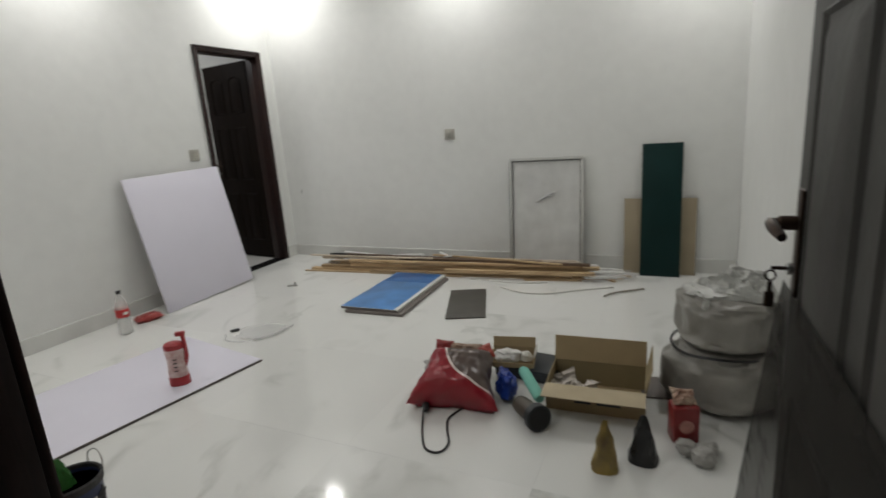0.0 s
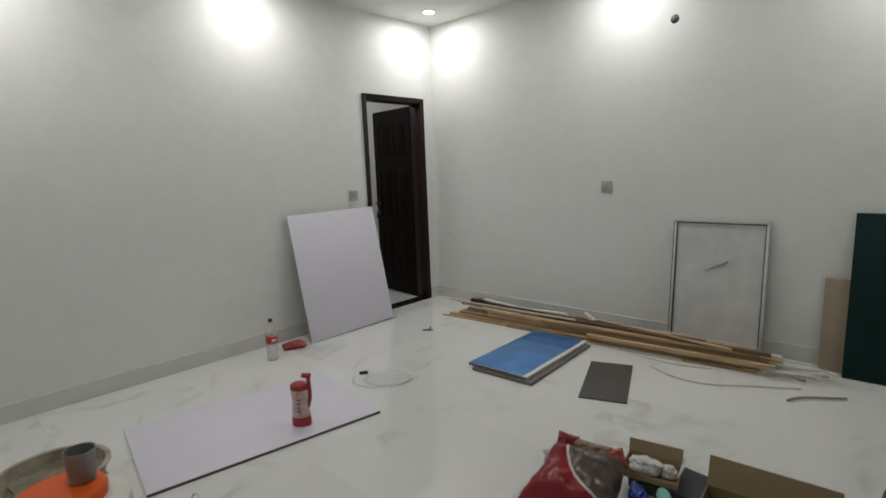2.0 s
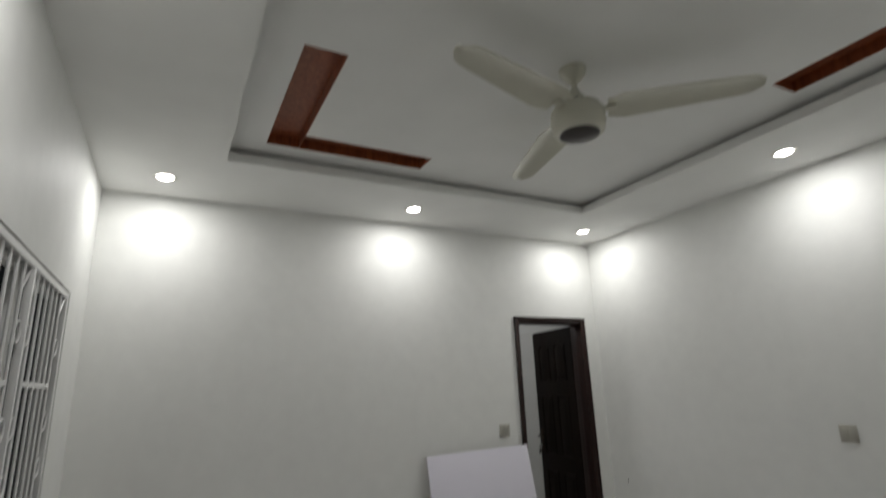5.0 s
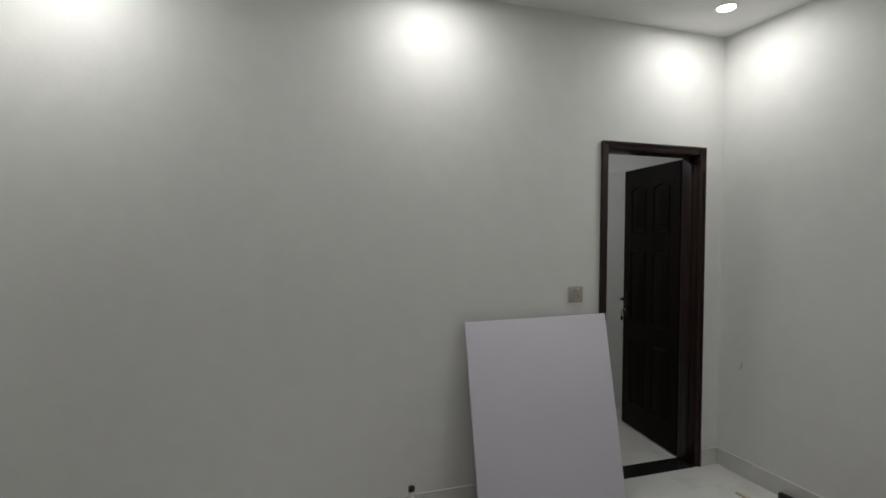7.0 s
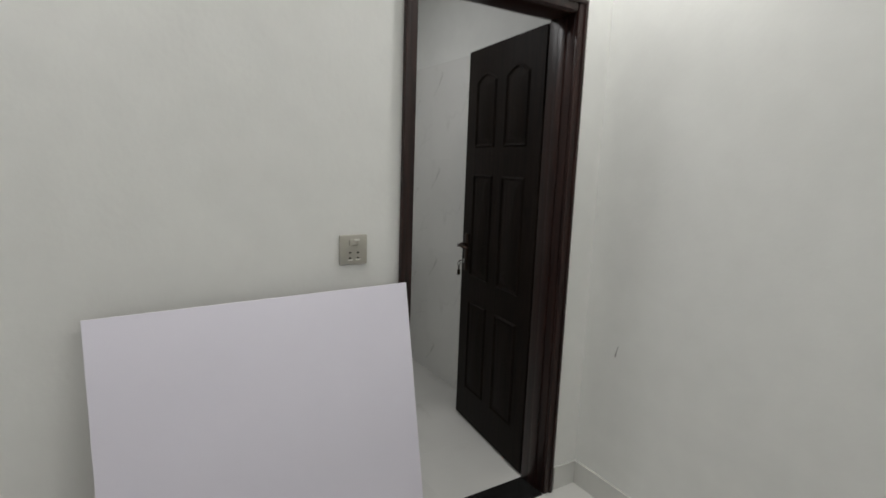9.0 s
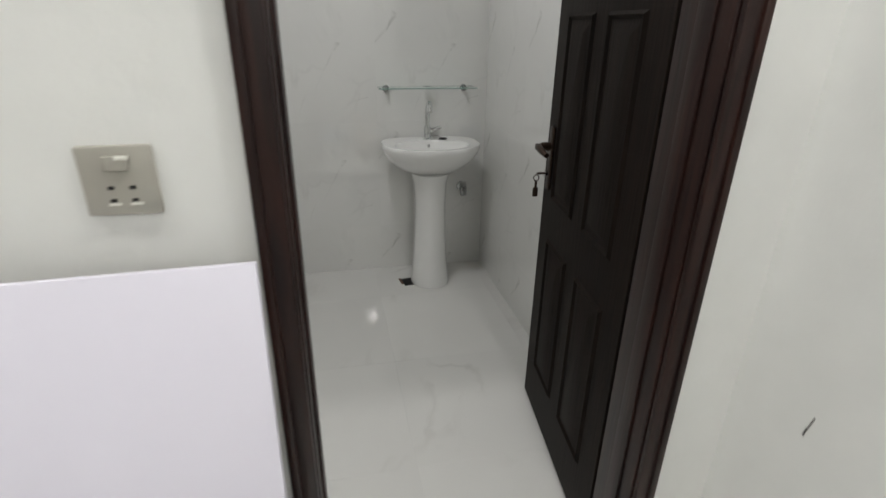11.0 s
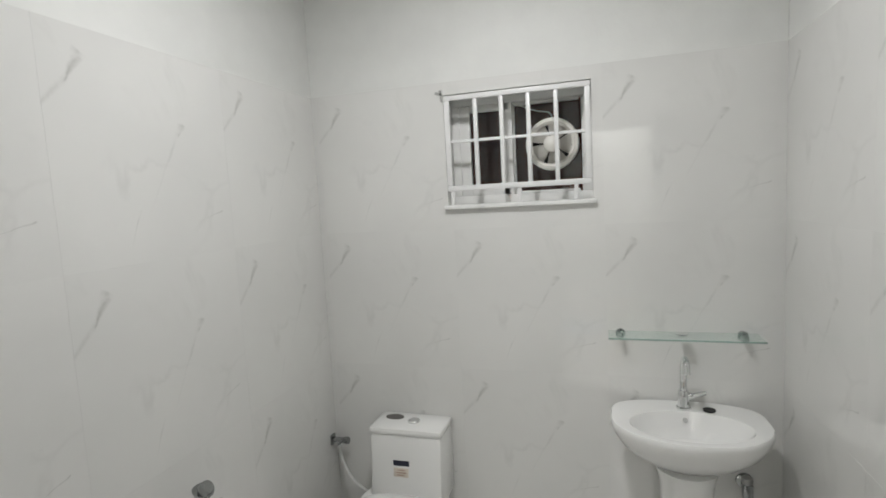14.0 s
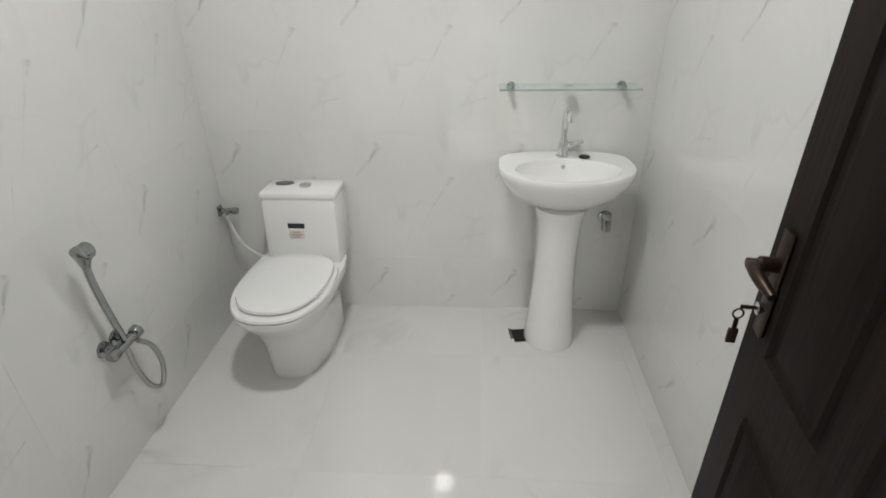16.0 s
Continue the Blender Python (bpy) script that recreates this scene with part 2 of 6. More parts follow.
M_DOOR = dull(wood("dark_mahogany", (0.026, 0.010, 0.0075), (0.009, 0.0035, 0.003), 0.36, (14, 14, 1.2), 4, 0.05, 0.15), 0.3)
M_LEAF = dull(wood("espresso_door_skin", (0.014, 0.0085, 0.006), (0.006, 0.004, 0.003), 0.62, (16, 16, 1.0), 5, 0.05, 0.25), 0.12)
M_WOODC = wood("cedar_veneer", (0.30, 0.085, 0.03), (0.17, 0.04, 0.014), 0.4, (9, 9, 1), 5, 0.06, 0.1)
M_STONE = mat("black_granite", (0.018, 0.018, 0.018), 0.2, vary=0.4, scale=60)
M_METAL = mat("steel_grey", (0.45, 0.45, 0.44), 0.3, 1.0)
# chrome with a dark doorway's reflection put into its base colour
M_FITTING = mat("darkened_chrome", (0.36, 0.37, 0.37), 0.14, 1.0, vary=0.25, scale=30)
M_CHROME = mat("chrome", (0.75, 0.76, 0.76), 0.08, 1.0)
M_BRONZE = mat("antique_bronze", (0.055, 0.036, 0.027), 0.38, 0.9, vary=0.3, scale=40)
M_GRILLE = mat("white_enamel_bar", (0.78, 0.78, 0.77), 0.35, vary=0.06, scale=20)
M_ALU = mat("white_window_profile", (0.80, 0.80, 0.78), 0.45, vary=0.04, scale=10)
M_CER = mat("glazed_ceramic", (0.82, 0.82, 0.80), 0.06, coat=0.4, vary=0.02, scale=4)
M_PLATE = mat("grey_switch_plate", (0.40, 0.385, 0.335), 0.3, 0.2, vary=0.06, scale=30)
M_DARK = mat("dark_void", (0.006, 0.006, 0.006), 0.6, vary=0.3, scale=10)
M_PANE = glass("window_glass", (0.85, 0.88, 0.88))
M_LED = glow("led_lens", (1, 0.98, 0.93), 40)
M_DIFFUSER = glow("lamp_diffuser", (1, 0.98, 0.95), 14)
M_WHITE = mat("white_plastic", (0.72, 0.72, 0.66), 0.35, vary=0.04, scale=12)

# ---- mesh helpers ----


def bm_box(bm, lo, hi, bev=0.0, m=None):
    """A box between two corners, with softened edges, joined into bm."""
    r = bmesh.ops.create_cube(bm, size=1.0)
    size = [hi[i] - lo[i] for i in range(3)]
    mid = [(hi[i] + lo[i]) / 2 for i in range(3)]
    mt = Matrix.Translation(mid) @ Matrix.Diagonal((*size, 1))
    if m is not None:
        mt = m @ mt
    bmesh.ops.transform(bm, matrix=mt, verts=r["verts"])
    if bev > 0:
        es = {e for v in r["verts"] for e in v.link_edges}
        bmesh.ops.bevel(bm, geom=list(es), offset=bev, segments=2, affect="EDGES", profile=0.5)
    return bm


def box(lo, hi, bev=0.0, m=None):
    return bm_box(bmesh.new(), lo, hi, bev, m)


def lathe(profile, seg=32, m=None, bm=None, sx=1.0, sy=1.0):
    """A turned body from (radius, height) pairs."""
    bm = bm or bmesh.new()
    rings = []
    for r, z in profile:
        rings.append([bm.verts.new((r * sx * math.cos(a), r * sy * math.sin(a), z)) for a in [2 * math.pi * i / seg for i in range(seg)]])
    for a, b in zip(rings, rings[1:]):
        for i in range(seg):
            j = (i + 1) % seg
            bm.faces.new((a[i], a[j], b[j], b[i]))
    if profile[0][0] > 1e-5:
        bm.faces.new(list(reversed(rings[0])))
    if profile[-1][0] > 1e-5:
        bm.faces.new(rings[-1])
    bmesh.ops.remove_doubles(bm, verts=[v for ring in rings for v in ring], dist=1e-6)
    if m is not None:
        bmesh.ops.transform(bm, matrix=m, verts=[v for v in bm.verts])
    return bm


def tube(points, radius, seg=10, bm=None, closed=False):
    """A round tube along points; radius may be a list."""
    bm = bm or bmesh.new()
    pts = [Vector(p) for p in points]
    rad = radius if isinstance(radius, (list, tuple)) else [radius] * len(pts)
    rings = []
    up = Vector((0, 0, 1))
    side = None
    for i, p in enumerate(pts):
        a = pts[i - 1] if (i > 0 or closed) else p
        b = pts[(i + 1) % len(pts)] if (i < len(pts) - 1 or closed) else p
        d = (b - a).normalized()
        if side is None:
            side = d.cross(up)
            if side.length < 0.05:
                side = d.cross(Vector((1, 0, 0)))
        side = (side - d * side.dot(d)).normalized()
        top = d.cross(side)
        rings.append([bm.verts.new(p + (side * math.cos(t) + top * math.sin(t)) * rad[i]) for t in [2 * math.pi * k / seg for k in range(seg)]])
    pairs = list(zip(rings, rings[1:])) + ([(rings[-1], rings[0])] if closed else [])
    for a, b in pairs:
        for k in range(seg):
            j = (k + 1) % seg
            bm.faces.new((a[k], a[j], b[j], b[k]))
    if not closed:
        bm.faces.new(list(reversed(rings[0])))
        bm.faces.new(rings[-1])
    bmesh.ops.recalc_face_normals(bm, faces=bm.faces[:])
    return bm


def smooth_path(points, n=8):
    """Points of a Catmull-Rom line through a few given ones."""
    p = [Vector(q) for q in points]
    p = [p[0] * 2 - p[1]] + p + [p[-1] * 2 - p[-2]]
    out = []
    for i in range(1, len(p) - 2):
        for k in range(n):
            t = k / n
            a, b, c, d = p[i - 1], p[i], p[i + 1], p[i + 2]
            out.append(0.5 * ((2 * b) + (c - a) * t + (2 * a - 5 * b + 4 * c - d) * t * t + (3 * b - a - 3 * c + d) * t ** 3))
    out.append(p[-2])
    return out


def mesh_of(name, bm, material, shade=True):
    me = bpy.data.meshes.new(name)
    bm.to_mesh(me)
    bm.free()
    for p in me.polygons:
        p.use_smooth = shade
    if shade:
        me.set_sharp_from_angle(angle=radians(38))
    me.materials.append(material)
    return me


def part(name, bm, material, parent=None, label="", shade=True):
    ob = new(name, mesh_of(name, bm, material, shade))
    if parent is not None:
        ob.parent = parent
    if label:
        ob["label"] = label
    return ob


def thing(name, label, category, m=None, group="", kind=""):
    ob = new(name)
    ob.empty_display_size = 0.1
    if m is not None:
        ob.matrix_basis = m
    return tagged(ob, label, category, group, kind)


def solid(name, bm, material, label="", category="", group="", kind="", m=None, shade=True):
    ob = part(name, bm, material, None, "", shade)
    if m is not None:
        ob.matrix_basis = m
    return tagged(ob, label, category, group, kind)


def structure(name, bm, material, label=""):
    return tagged(part(name, bm, material, None, "", False), label, "", "", "structure")


# ---- bedroom shell ----
T = 0.23
FL = 0.012   # tile thickness
# wall with the bathroom door
DY0, DY1, DZ = -0.93, -0.18, 2.08
bm = box((-TW, -D - T, -0.1), (0, DY0, 3.1))
bm_box(bm, (-TW, DY1, -0.1), (0, T, 3.1))
bm_box(bm, (-TW, DY0, DZ), (0, DY1, 3.1))
wall_west = structure("wall_west", bm, M_WALL, "off-white painted wall with the bathroom doorway")
wall_north = structure("wall_north", box((0, 0, -0.1), (W + T, T, 3.1)), M_WALL, "off-white painted bedroom wall")
wall_east = structure("wall_east", box((W, -D - T, -0.1), (W + T, 0, 3.1)), M_WALL, "off-white painted bedroom wall")
# wall with the entrance (x 3.14..4.12) and the barred window (x 0.55..2.05, z 0.84..2.09)
EX0, EX1, EZ = 3.115, 4.20, 2.10
WX0, WX1, WZ0, WZ1 = 0.55, 2.05, 0.84, 2.09
bm = box((0, -D - T, -0.1), (WX0, -D, 3.1))
bm_box(bm, (WX0, -D - T, -0.1), (WX1, -D, WZ0))
bm_box(bm, (WX0, -D - T, WZ1), (WX1, -D, 3.1))
bm_box(bm, (WX1, -D - T, -0.1), (EX0, -D, 3.1))
bm_box(bm, (EX0, -D - T, EZ), (EX1, -D, 3.1))
bm_box(bm, (EX1, -D - T, -0.1), (W, -D, 3.1))
wall_south = structure("wall_south", bm, M_WALL, "off-white painted wall with entrance and barred window")
# passage outside the entrance
bm = box((2.3, -6.2, -0.1), (2.45, -D - T, 3.1))
bm_box(bm, (4.9, -6.2, -0.1), (5.05, -D - T, 3.1))
bm_box(bm, (2.3, -6.35, -0.1), (5.05, -6.2, 3.1))
structure("wall_passage", bm, M_WALL, "plain painted walls of the passage outside")
structure("ceiling_passage", box((2.3, -6.35, 2.86), (5.05, -D - T, 3.0)), M_CEIL, "plain white passage ceiling")
structure("floor_slab", box((-2.4, -6.35, -0.1), (5.05, T, -0.0012)), M_GROUT, "grout bed below the floor tiles")

# ceiling: dropped rim, shadow groove and raised field with two L-shaped wooden channels
TX0, TX1, TY0, TY1 = 0.757, 3.60, -3.405, -0.735
GV = 0.06   # depth of the shadow groove
bm = bmesh.new()
for g, za, zb in ((0.0, H, H + 0.052), (GV, H + 0.052, H + 0.3)):
    bm_box(bm, (0, -D, za), (TX0 - g, 0, zb))
    bm_box(bm, (TX1 + g, -D, za), (W, 0, zb))
    bm_box(bm, (TX0 - g, -D, za), (TX1 + g, TY0 - g, zb))
    bm_box(bm, (TX0 - g, TY1 + g, za), (TX1 + g, 0, zb))
LX, LY, AL, AW = 0.878, -3.213, 0.975, 0.187
L1 = [((LX, LY), (LX + AL, LY + AW)), ((LX, LY + AW), (LX + AW * 0.93, LY + AL))]
RX, RY = 3.435, -0.863
L2 = [((RX - 0.945, RY - AW), (RX, RY)), ((RX - AW * 0.93, RY - AL), (RX, RY - AW))]
structure("ceiling", bm, M_CEIL, "white dropped ceiling rim with recessed downlights")


def slab_with_holes(x0, x1, y0, y1, holes, z0, z1, bm):
    """A slab cut into cells, leaving the cells inside the holes open."""
    xs = sorted({x0, x1, *[h[0][0] for h in holes], *[h[1][0] for h in holes]})
    ys = sorted({y0, y1, *[h[0][1] for h in holes], *[h[1][1] for h in holes]})
    for xa, xb in zip(xs, xs[1:]):
        for ya, yb in zip(ys, ys[1:]):
            cx, cy = (xa + xb) / 2, (ya + yb) / 2
            if not any(h[0][0] < cx < h[1][0] and h[0][1] < cy < h[1][1] for h in holes):
                bm_box(bm, (xa, ya, z0), (xb, yb, z1))
    return bm


bm = slab_with_holes(TX0 - GV, TX1 + GV, TY0 - GV, TY1 + GV, L1 + L2, HU, HU + 0.07, bmesh.new())
structure("ceiling_raised", bm, M_CEIL, "raised white ceiling field with L-shaped cut-outs")
structure("ceiling_slab", box((-TW, -D - T, H + 0.3), (W + T, T, H + 0.4)), M_CEIL, "concrete slab above the false ceiling")


def channel(boxes):
    """Wood lining of an L-shaped recess: a back board and its sides."""
    bm = bmesh.new()
    for (xa, ya), (xb, yb) in boxes:
        bm_box(bm, (xa - 0.004, ya - 0.004, HU + 0.062), (xb + 0.004, yb + 0.004, HU + 0.075))
    return bm


for boxes in (L1, L2):
    t = thing("ceiling_inlay", "L-shaped cedar veneer recess set into the white ceiling", "ceiling inlay", group="ceiling inlays")
    part("back_board", channel(boxes), M_WOODC, t, shade=False)
    xa, ya = min(b[0][0] for b in boxes), min(b[0][1] for b in boxes)
    xb, yb = max(b[1][0] for b in boxes), max(b[1][1] for b in boxes)
    th = 0.004
    z0, z1 = HU - 0.001, HU + 0.062
    for (ax, ay), (bx, by) in boxes:
        for lo, hi, test in (((ax, ay, z0), (ax + th, by, z1), (ax - 0.01, (ay + by) / 2)), ((bx - th, ay, z0), (bx, by, z1), (bx + 0.01, (ay + by) / 2)),
                             ((ax + th, ay, z0), (bx - th, ay + th, z1), ((ax + bx) / 2, ay - 0.01)), ((ax + th, by - th, z0), (bx - th, by, z1), ((ax + bx) / 2, by + 0.01))):
            inside = any(q[0][0] < test[0] < q[1][0] and q[0][1] < test[1] < q[1][1] for q in boxes)
            if not inside:
                part("side_board", box(lo, hi), M_WOODC, t, shade=False)

# skirting
SK = 0.112
bm = box((0.0, -D, 0), (0.012, -0.975, SK), 0.002)
bm_box(bm, (0.0, -0.14, 0), (0.012, 0, SK), 0.002)
structure("baseboard_west", bm, M_SKIRT, "pale grey tile skirting")
structure("baseboard_north", box((0.012, -0.012, 0), (W - 0.012, 0, SK), 0.002), M_SKIRT, "pale grey tile skirting")
structure("baseboard_east", box((W - 0.012, -D, 0), (W, 0, SK), 0.002), M_SKIRT, "pale grey tile skirting")
structure("baseboard_south", box((0.012, -D, 0), (EX0 - 0.03, -D + 0.012, SK), 0.002), M_SKIRT, "pale grey tile skirting")


def downlight(x, y, z, r=0.062):
    t = thing("downlight", "small round recessed white LED downlight, lit", "ceiling lamp", pose(x, y, z), "bedroom downlights")
    part("trim_ring", lathe([(r * 0.78, 0.004), (r * 0.80, -0.004), (r * 0.95, -0.006), (r * 1.12, -0.003), (r * 1.15, 0.0)], 32), M_WHITE, t)
    part("lens", lathe([(0.0, -0.014), (r * 0.35, -0.013), (r * 0.6, -0.009), (r * 0.74, -0.004), (r * 0.79, 0.001), (r * 0.79, 0.004), (0.0, 0.004)], 32), M_LED, t, "glowing LED lens")
    return t


first = downlight(LAMPS[0][0], LAMPS[0][1], H)
for lx, ly in LAMPS[1:]:
    copy_thing(first, pose(lx, ly, H))

# bathroom shell
FX = BX - 0.012
bm = box((FX - 0.2, BL - 0.2, -0.1), (FX, -1.205, 2.9))
bm_box(bm, (FX - 0.2, -0.615, -0.1), (FX, BR + 0.2, 2.9))
bm_box(bm, (FX - 0.2, -1.205, -0.1), (FX, -0.615, 1.598))
bm_box(bm, (FX - 0.2, -1.205, 2.055), (FX, -0.615, 2.9))
bath_wall_far = structure("wall_bath_west", bm, M_WALL, "bathroom wall, painted above the tiles")
bath_wall_left = structure("wall_bath_south", box((FX, BL - 0.212, -0.1), (-TW, BL - 0.012, 2.9)), M_WALL, "bathroom wall, painted above the tiles")
bath_wall_right = structure("wall_bath_north", box((FX, BR + 0.012, -0.1), (-TW, BR + 0.2, 2.9)), M_WALL, "bathroom wall, painted above the tiles")
bath_wall_near = structure("wall_bath_east", box((-TW - 0.012, BL, 2.12), (-TW, BR, 2.9)), M_WALL, "bathroom wall around the doorway")
for nm, lo, hi in (("west", (FX, -1.206, 2.056), (BX - 0.0005, -0.614, 2.107)), ("west", (FX, BL, 0), (BX - 0.0005, -1.206, 2.107)), ("west", (FX, -0.614, 0), (BX - 0.0005, BR, 2.107)), ("west", (FX, -1.206, 0), (BX - 0.0005, -0.614, 1.597)),
                   ("south", (FX, BL - 0.012, 0), (-TW, BL - 0.0005, 2.107)), ("north", (FX, BR + 0.0005, 0), (-TW, BR + 0.012, 2.107))):
    structure("grout_" + nm, box(lo, hi), M_GROUT, "pale grout bed behind the wall tiles")
# plaster coat above the tiles, all but flush with them
for nm, lo, hi in (("west", (FX, BL, 2.1079), (BX - 0.0006, BR, BH)), ("south", (BX - 0.0006, BL - 0.012, 2.1079), (-TW - 0.012, BL - 0.0006, BH)), ("north", (BX - 0.0006, BR + 0.0006, 2.1079), (-TW - 0.012, BR + 0.012, BH))):
    structure("plaster_" + nm, box(lo, hi), M_WALL, "off-white paint above the bathroom tiles")
structure("ceiling_bath", box((FX - 0.2, BL - 0.2, BH), (-TW, BR + 0.2, BH + 0.1)), M_CEIL, "plain white bathroom ceiling")

# ---- doors ----


def door_frame(name, label, w, h, depth, face=0.062, m=None):
    """Casing and lining of a doorway: w x h clear opening, lining 'depth' deep behind the casing; local x across, y into the wall."""
    t = thing(name, label, "door frame", m, kind="structure")
    j = 0.03
    for s in (-1, 1):
        lo, hi = (s * w / 2, s * (w / 2 + j))
        part("jamb", box((min(lo, hi), 0.0, 0), (max(lo, hi), depth, h + j), 0.003), M_DOOR, t)
        c0, c1 = s * (w / 2 + 0.004), s * (w / 2 + face)
        bm = box((min(c0, c1), -0.016, 0), (max(c0, c1), -0.0005, h + face), 0.004)
        c2 = s * (w / 2 + face - 0.016)
        bm_box(bm, (min(c1, c2), -0.022, 0), (max(c1, c2), -0.012, h + face), 0.003)
        part("casing", bm, M_DOOR, t)
        st = s * (w / 2 - 0.006)
        part("stop", box((min(lo, st), depth * 0.30, 0), (max(lo, st), depth * 0.62, h), 0.002), M_DOOR, t)
    part("head", box((-w / 2, 0.0, h), (w / 2, depth, h + j), 0.003), M_DOOR, t)
    bm = box((-w / 2 + 0.0, -0.015, h + 0.004), (w / 2, -0.0005, h + face), 0.004)
    bm_box(bm, (-w / 2 - face, -0.0225, h + face - 0.016), (w / 2 + face, -0.012, h + face + 0.001), 0.003)
    part("head_casing", bm, M_DOOR, t)
    return t


def raised_panel(x0, x1, z0, z1, y, s, arch=False):
    """A moulded raised panel on a door face at y, bulging towards s."""
    bm = bmesh.new()
    n = 10

    def ring(inset, dy):
        a, b, c, d = x0 + inset, x1 - inset, z0 + inset, z1 - inset
        pts = [(a, c), (b, c)]
        if arch:
            rise = min(0.05, (b - a) * 0.2)
            pts += [(b + (a - b) * k / n, d - rise + rise * math.sin(math.pi * k / n)) for k in range(n + 1)]
        else:
            pts += [(b + (a - b) * k / n, d) for k in range(n + 1)]
        return [bm.verts.new((px, y + s * dy, pz)) for px, pz in pts]

    rings = [ring(0, 0.0), ring(0.008, 0.008), ring(0.016, 0.001), ring(0.028, 0.001), ring(0.05, 0.010)]
    for a, b in zip(rings, rings[1:]):
        for i in range(len(a)):
            k = (i + 1) % len(a)
            bm.faces.new((a[i], a[k], b[k], b[i]))
    bm.faces.new(rings[-1])
    bmesh.ops.recalc_face_normals(bm, faces=bm.faces[:])
    return bm


def lever_set(parent, x, z, y, s, tip):
    """Long lever plate with handle, cylinder and hanging key; tip: which way the lever points."""
    h = part("handle", box((x - 0.018, min(y, y + s * 0.008), z - 0.125), (x + 0.018, max(y, y + s * 0.008), z + 0.085), 0.004), M_BRONZE, parent, "antique bronze handle plate")
    bm = lathe([(0.014, 0), (0.014, 0.03), (0.010, 0.035), (0.010, 0.05)], 20, pose(x, y + s * 0.006, z + 0.02, -90 * s))
    p = smooth_path([(x, y + s * 0.05, z + 0.02), (x + tip * 0.025, y + s * 0.054, z + 0.024), (x + tip * 0.06, y + s * 0.053, z + 0.02), (x + tip * 0.095, y + s * 0.046, z + 0.012)], 6)
    tube(p, [0.008 + 0.003 * math.sin(math.pi * i / (len(p) - 1)) for i in range(len(p))], 12, bm)
    part("lever", bm, M_BRONZE, h)
    kb = lathe([(0.012, 0), (0.012, 0.012), (0.008, 0.014)], 18, pose(x, y + s * 0.006, z - 0.07, -90 * s))
    part("lock_cylinder", kb, M_CHROME, h, "chrome lock cylinder")
    ky = y + s * 0.045
    bm = box((x - 0.0015, min(y + s * 0.015, ky), z - 0.073), (x + 0.0015, max(y + s * 0.015, ky), z - 0.066), 0.0)
    lathe([(0.0, -0.0015), (0.013, -0.0015), (0.013, 0.0015), (0.0, 0.0015)], 16, pose(x, ky, z - 0.08, 0, 90, 0), None)
    tube([(x, ky + 0.009 * math.cos(a), z - 0.085 + 0.010 * math.sin(a)) for a in [k * math.pi / 8 for k in range(16)]], 0.0018, 6, bm, True)
    bm_box(bm, (x - 0.004, ky - 0.009, z - 0.150), (x + 0.004, ky + 0.009, z - 0.118), 0.003)
    bm_box(bm, (x - 0.002, ky - 0.004, z - 0.12), (x + 0.002, ky + 0.004, z - 0.097), 0.001)
    part("key", bm, M_BRONZE, h, "dark hanging key")


def door_leaf(name, label, w, h, m, tip, grip=1.03, skin=M_LEAF):
    """Leaf hinged at local x=0, spanning to x=w, y from 0 to 0.038, panels on both faces."""
    t = thing(name, label, "door", m)
    part("slab", box((0, 0, 0.008), (w, 0.038, h), 0.003), skin, t)
    sw, gap = 0.105, 0.09
    pw = (w - 2 * sw - gap) / 2
    rows = ((0.20, 0.72, False), (0.86, 1.42, False), (1.56, h - 0.13, True))
    for y, s in ((0.038, 1), (0.0, -1)):
        for k in range(2):
            x0 = sw + k * (pw + gap)
            for z0, z1, arch in rows:
                part("moulded_panel", raised_panel(x0, x0 + pw, z0, z1, y, s, arch), skin, t)
        lever_set(t, w - 0.055, grip, y, s, -1)
    for z in (0.25, 1.05, 1.85):
        part("hinge", lathe([(0.008, -0.05), (0.008, 0.05)], 12, pose(-0.006, 0.0, z)), M_BRONZE, t)
    return t


# bathroom doorway: casing faces the bedroom (+x); local x -> world -y ... y -> world -x
door_frame("door_frame", "dark mahogany door frame around the bathroom doorway", 0.70, DZ - 0.01, TW + 0.012, 0.05,
           Matrix.Translation((0.0, (DY0 + DY1) / 2, 0.0)) @ pose(0, 0, 0, 0, 0, 90))
# leaf opened square into the bathroom, hinged on the jamb near the far corner
door_leaf("door_leaf", "dark brown moulded panel door, standing open into the bathroom", 0.70, 2.064, pose(-TW - 0.02, -0.166, 0.0, 0, 0, 173.3), -1, 1.005)
structure("threshold", box((-TW - 0.005, DY0 + 0.026, -0.02), (0.014, DY1 - 0.026, 0.006), 0.002), M_STONE, "black granite door sill")

# entrance doorway
door_frame("door_frame", "dark mahogany frame of the bedroom entrance", EX1 - EX0 - 0.06, EZ - 0.03, T + 0.004, 0.062,
           Matrix.Translation(((EX0 + EX1) / 2, -D + 0.002, 0)) @ pose(0, 0, 0, 0, 0, 180))
# this leaf has a lighter, greyer skin than the bathroom one
door_leaf("door_leaf", "dark brown moulded panel door, scuffed with paint, opened inwards", 0.86, 2.06, pose(4.155, -D + 0.03, 0.0, 0, 0, 90.5), -1, 1.03,
          dull(mat("grey_brown_door_skin", (0.050, 0.048, 0.043), 0.55, vary=0.35, scale=7, bump=0.15, bscale=40), 0.3))

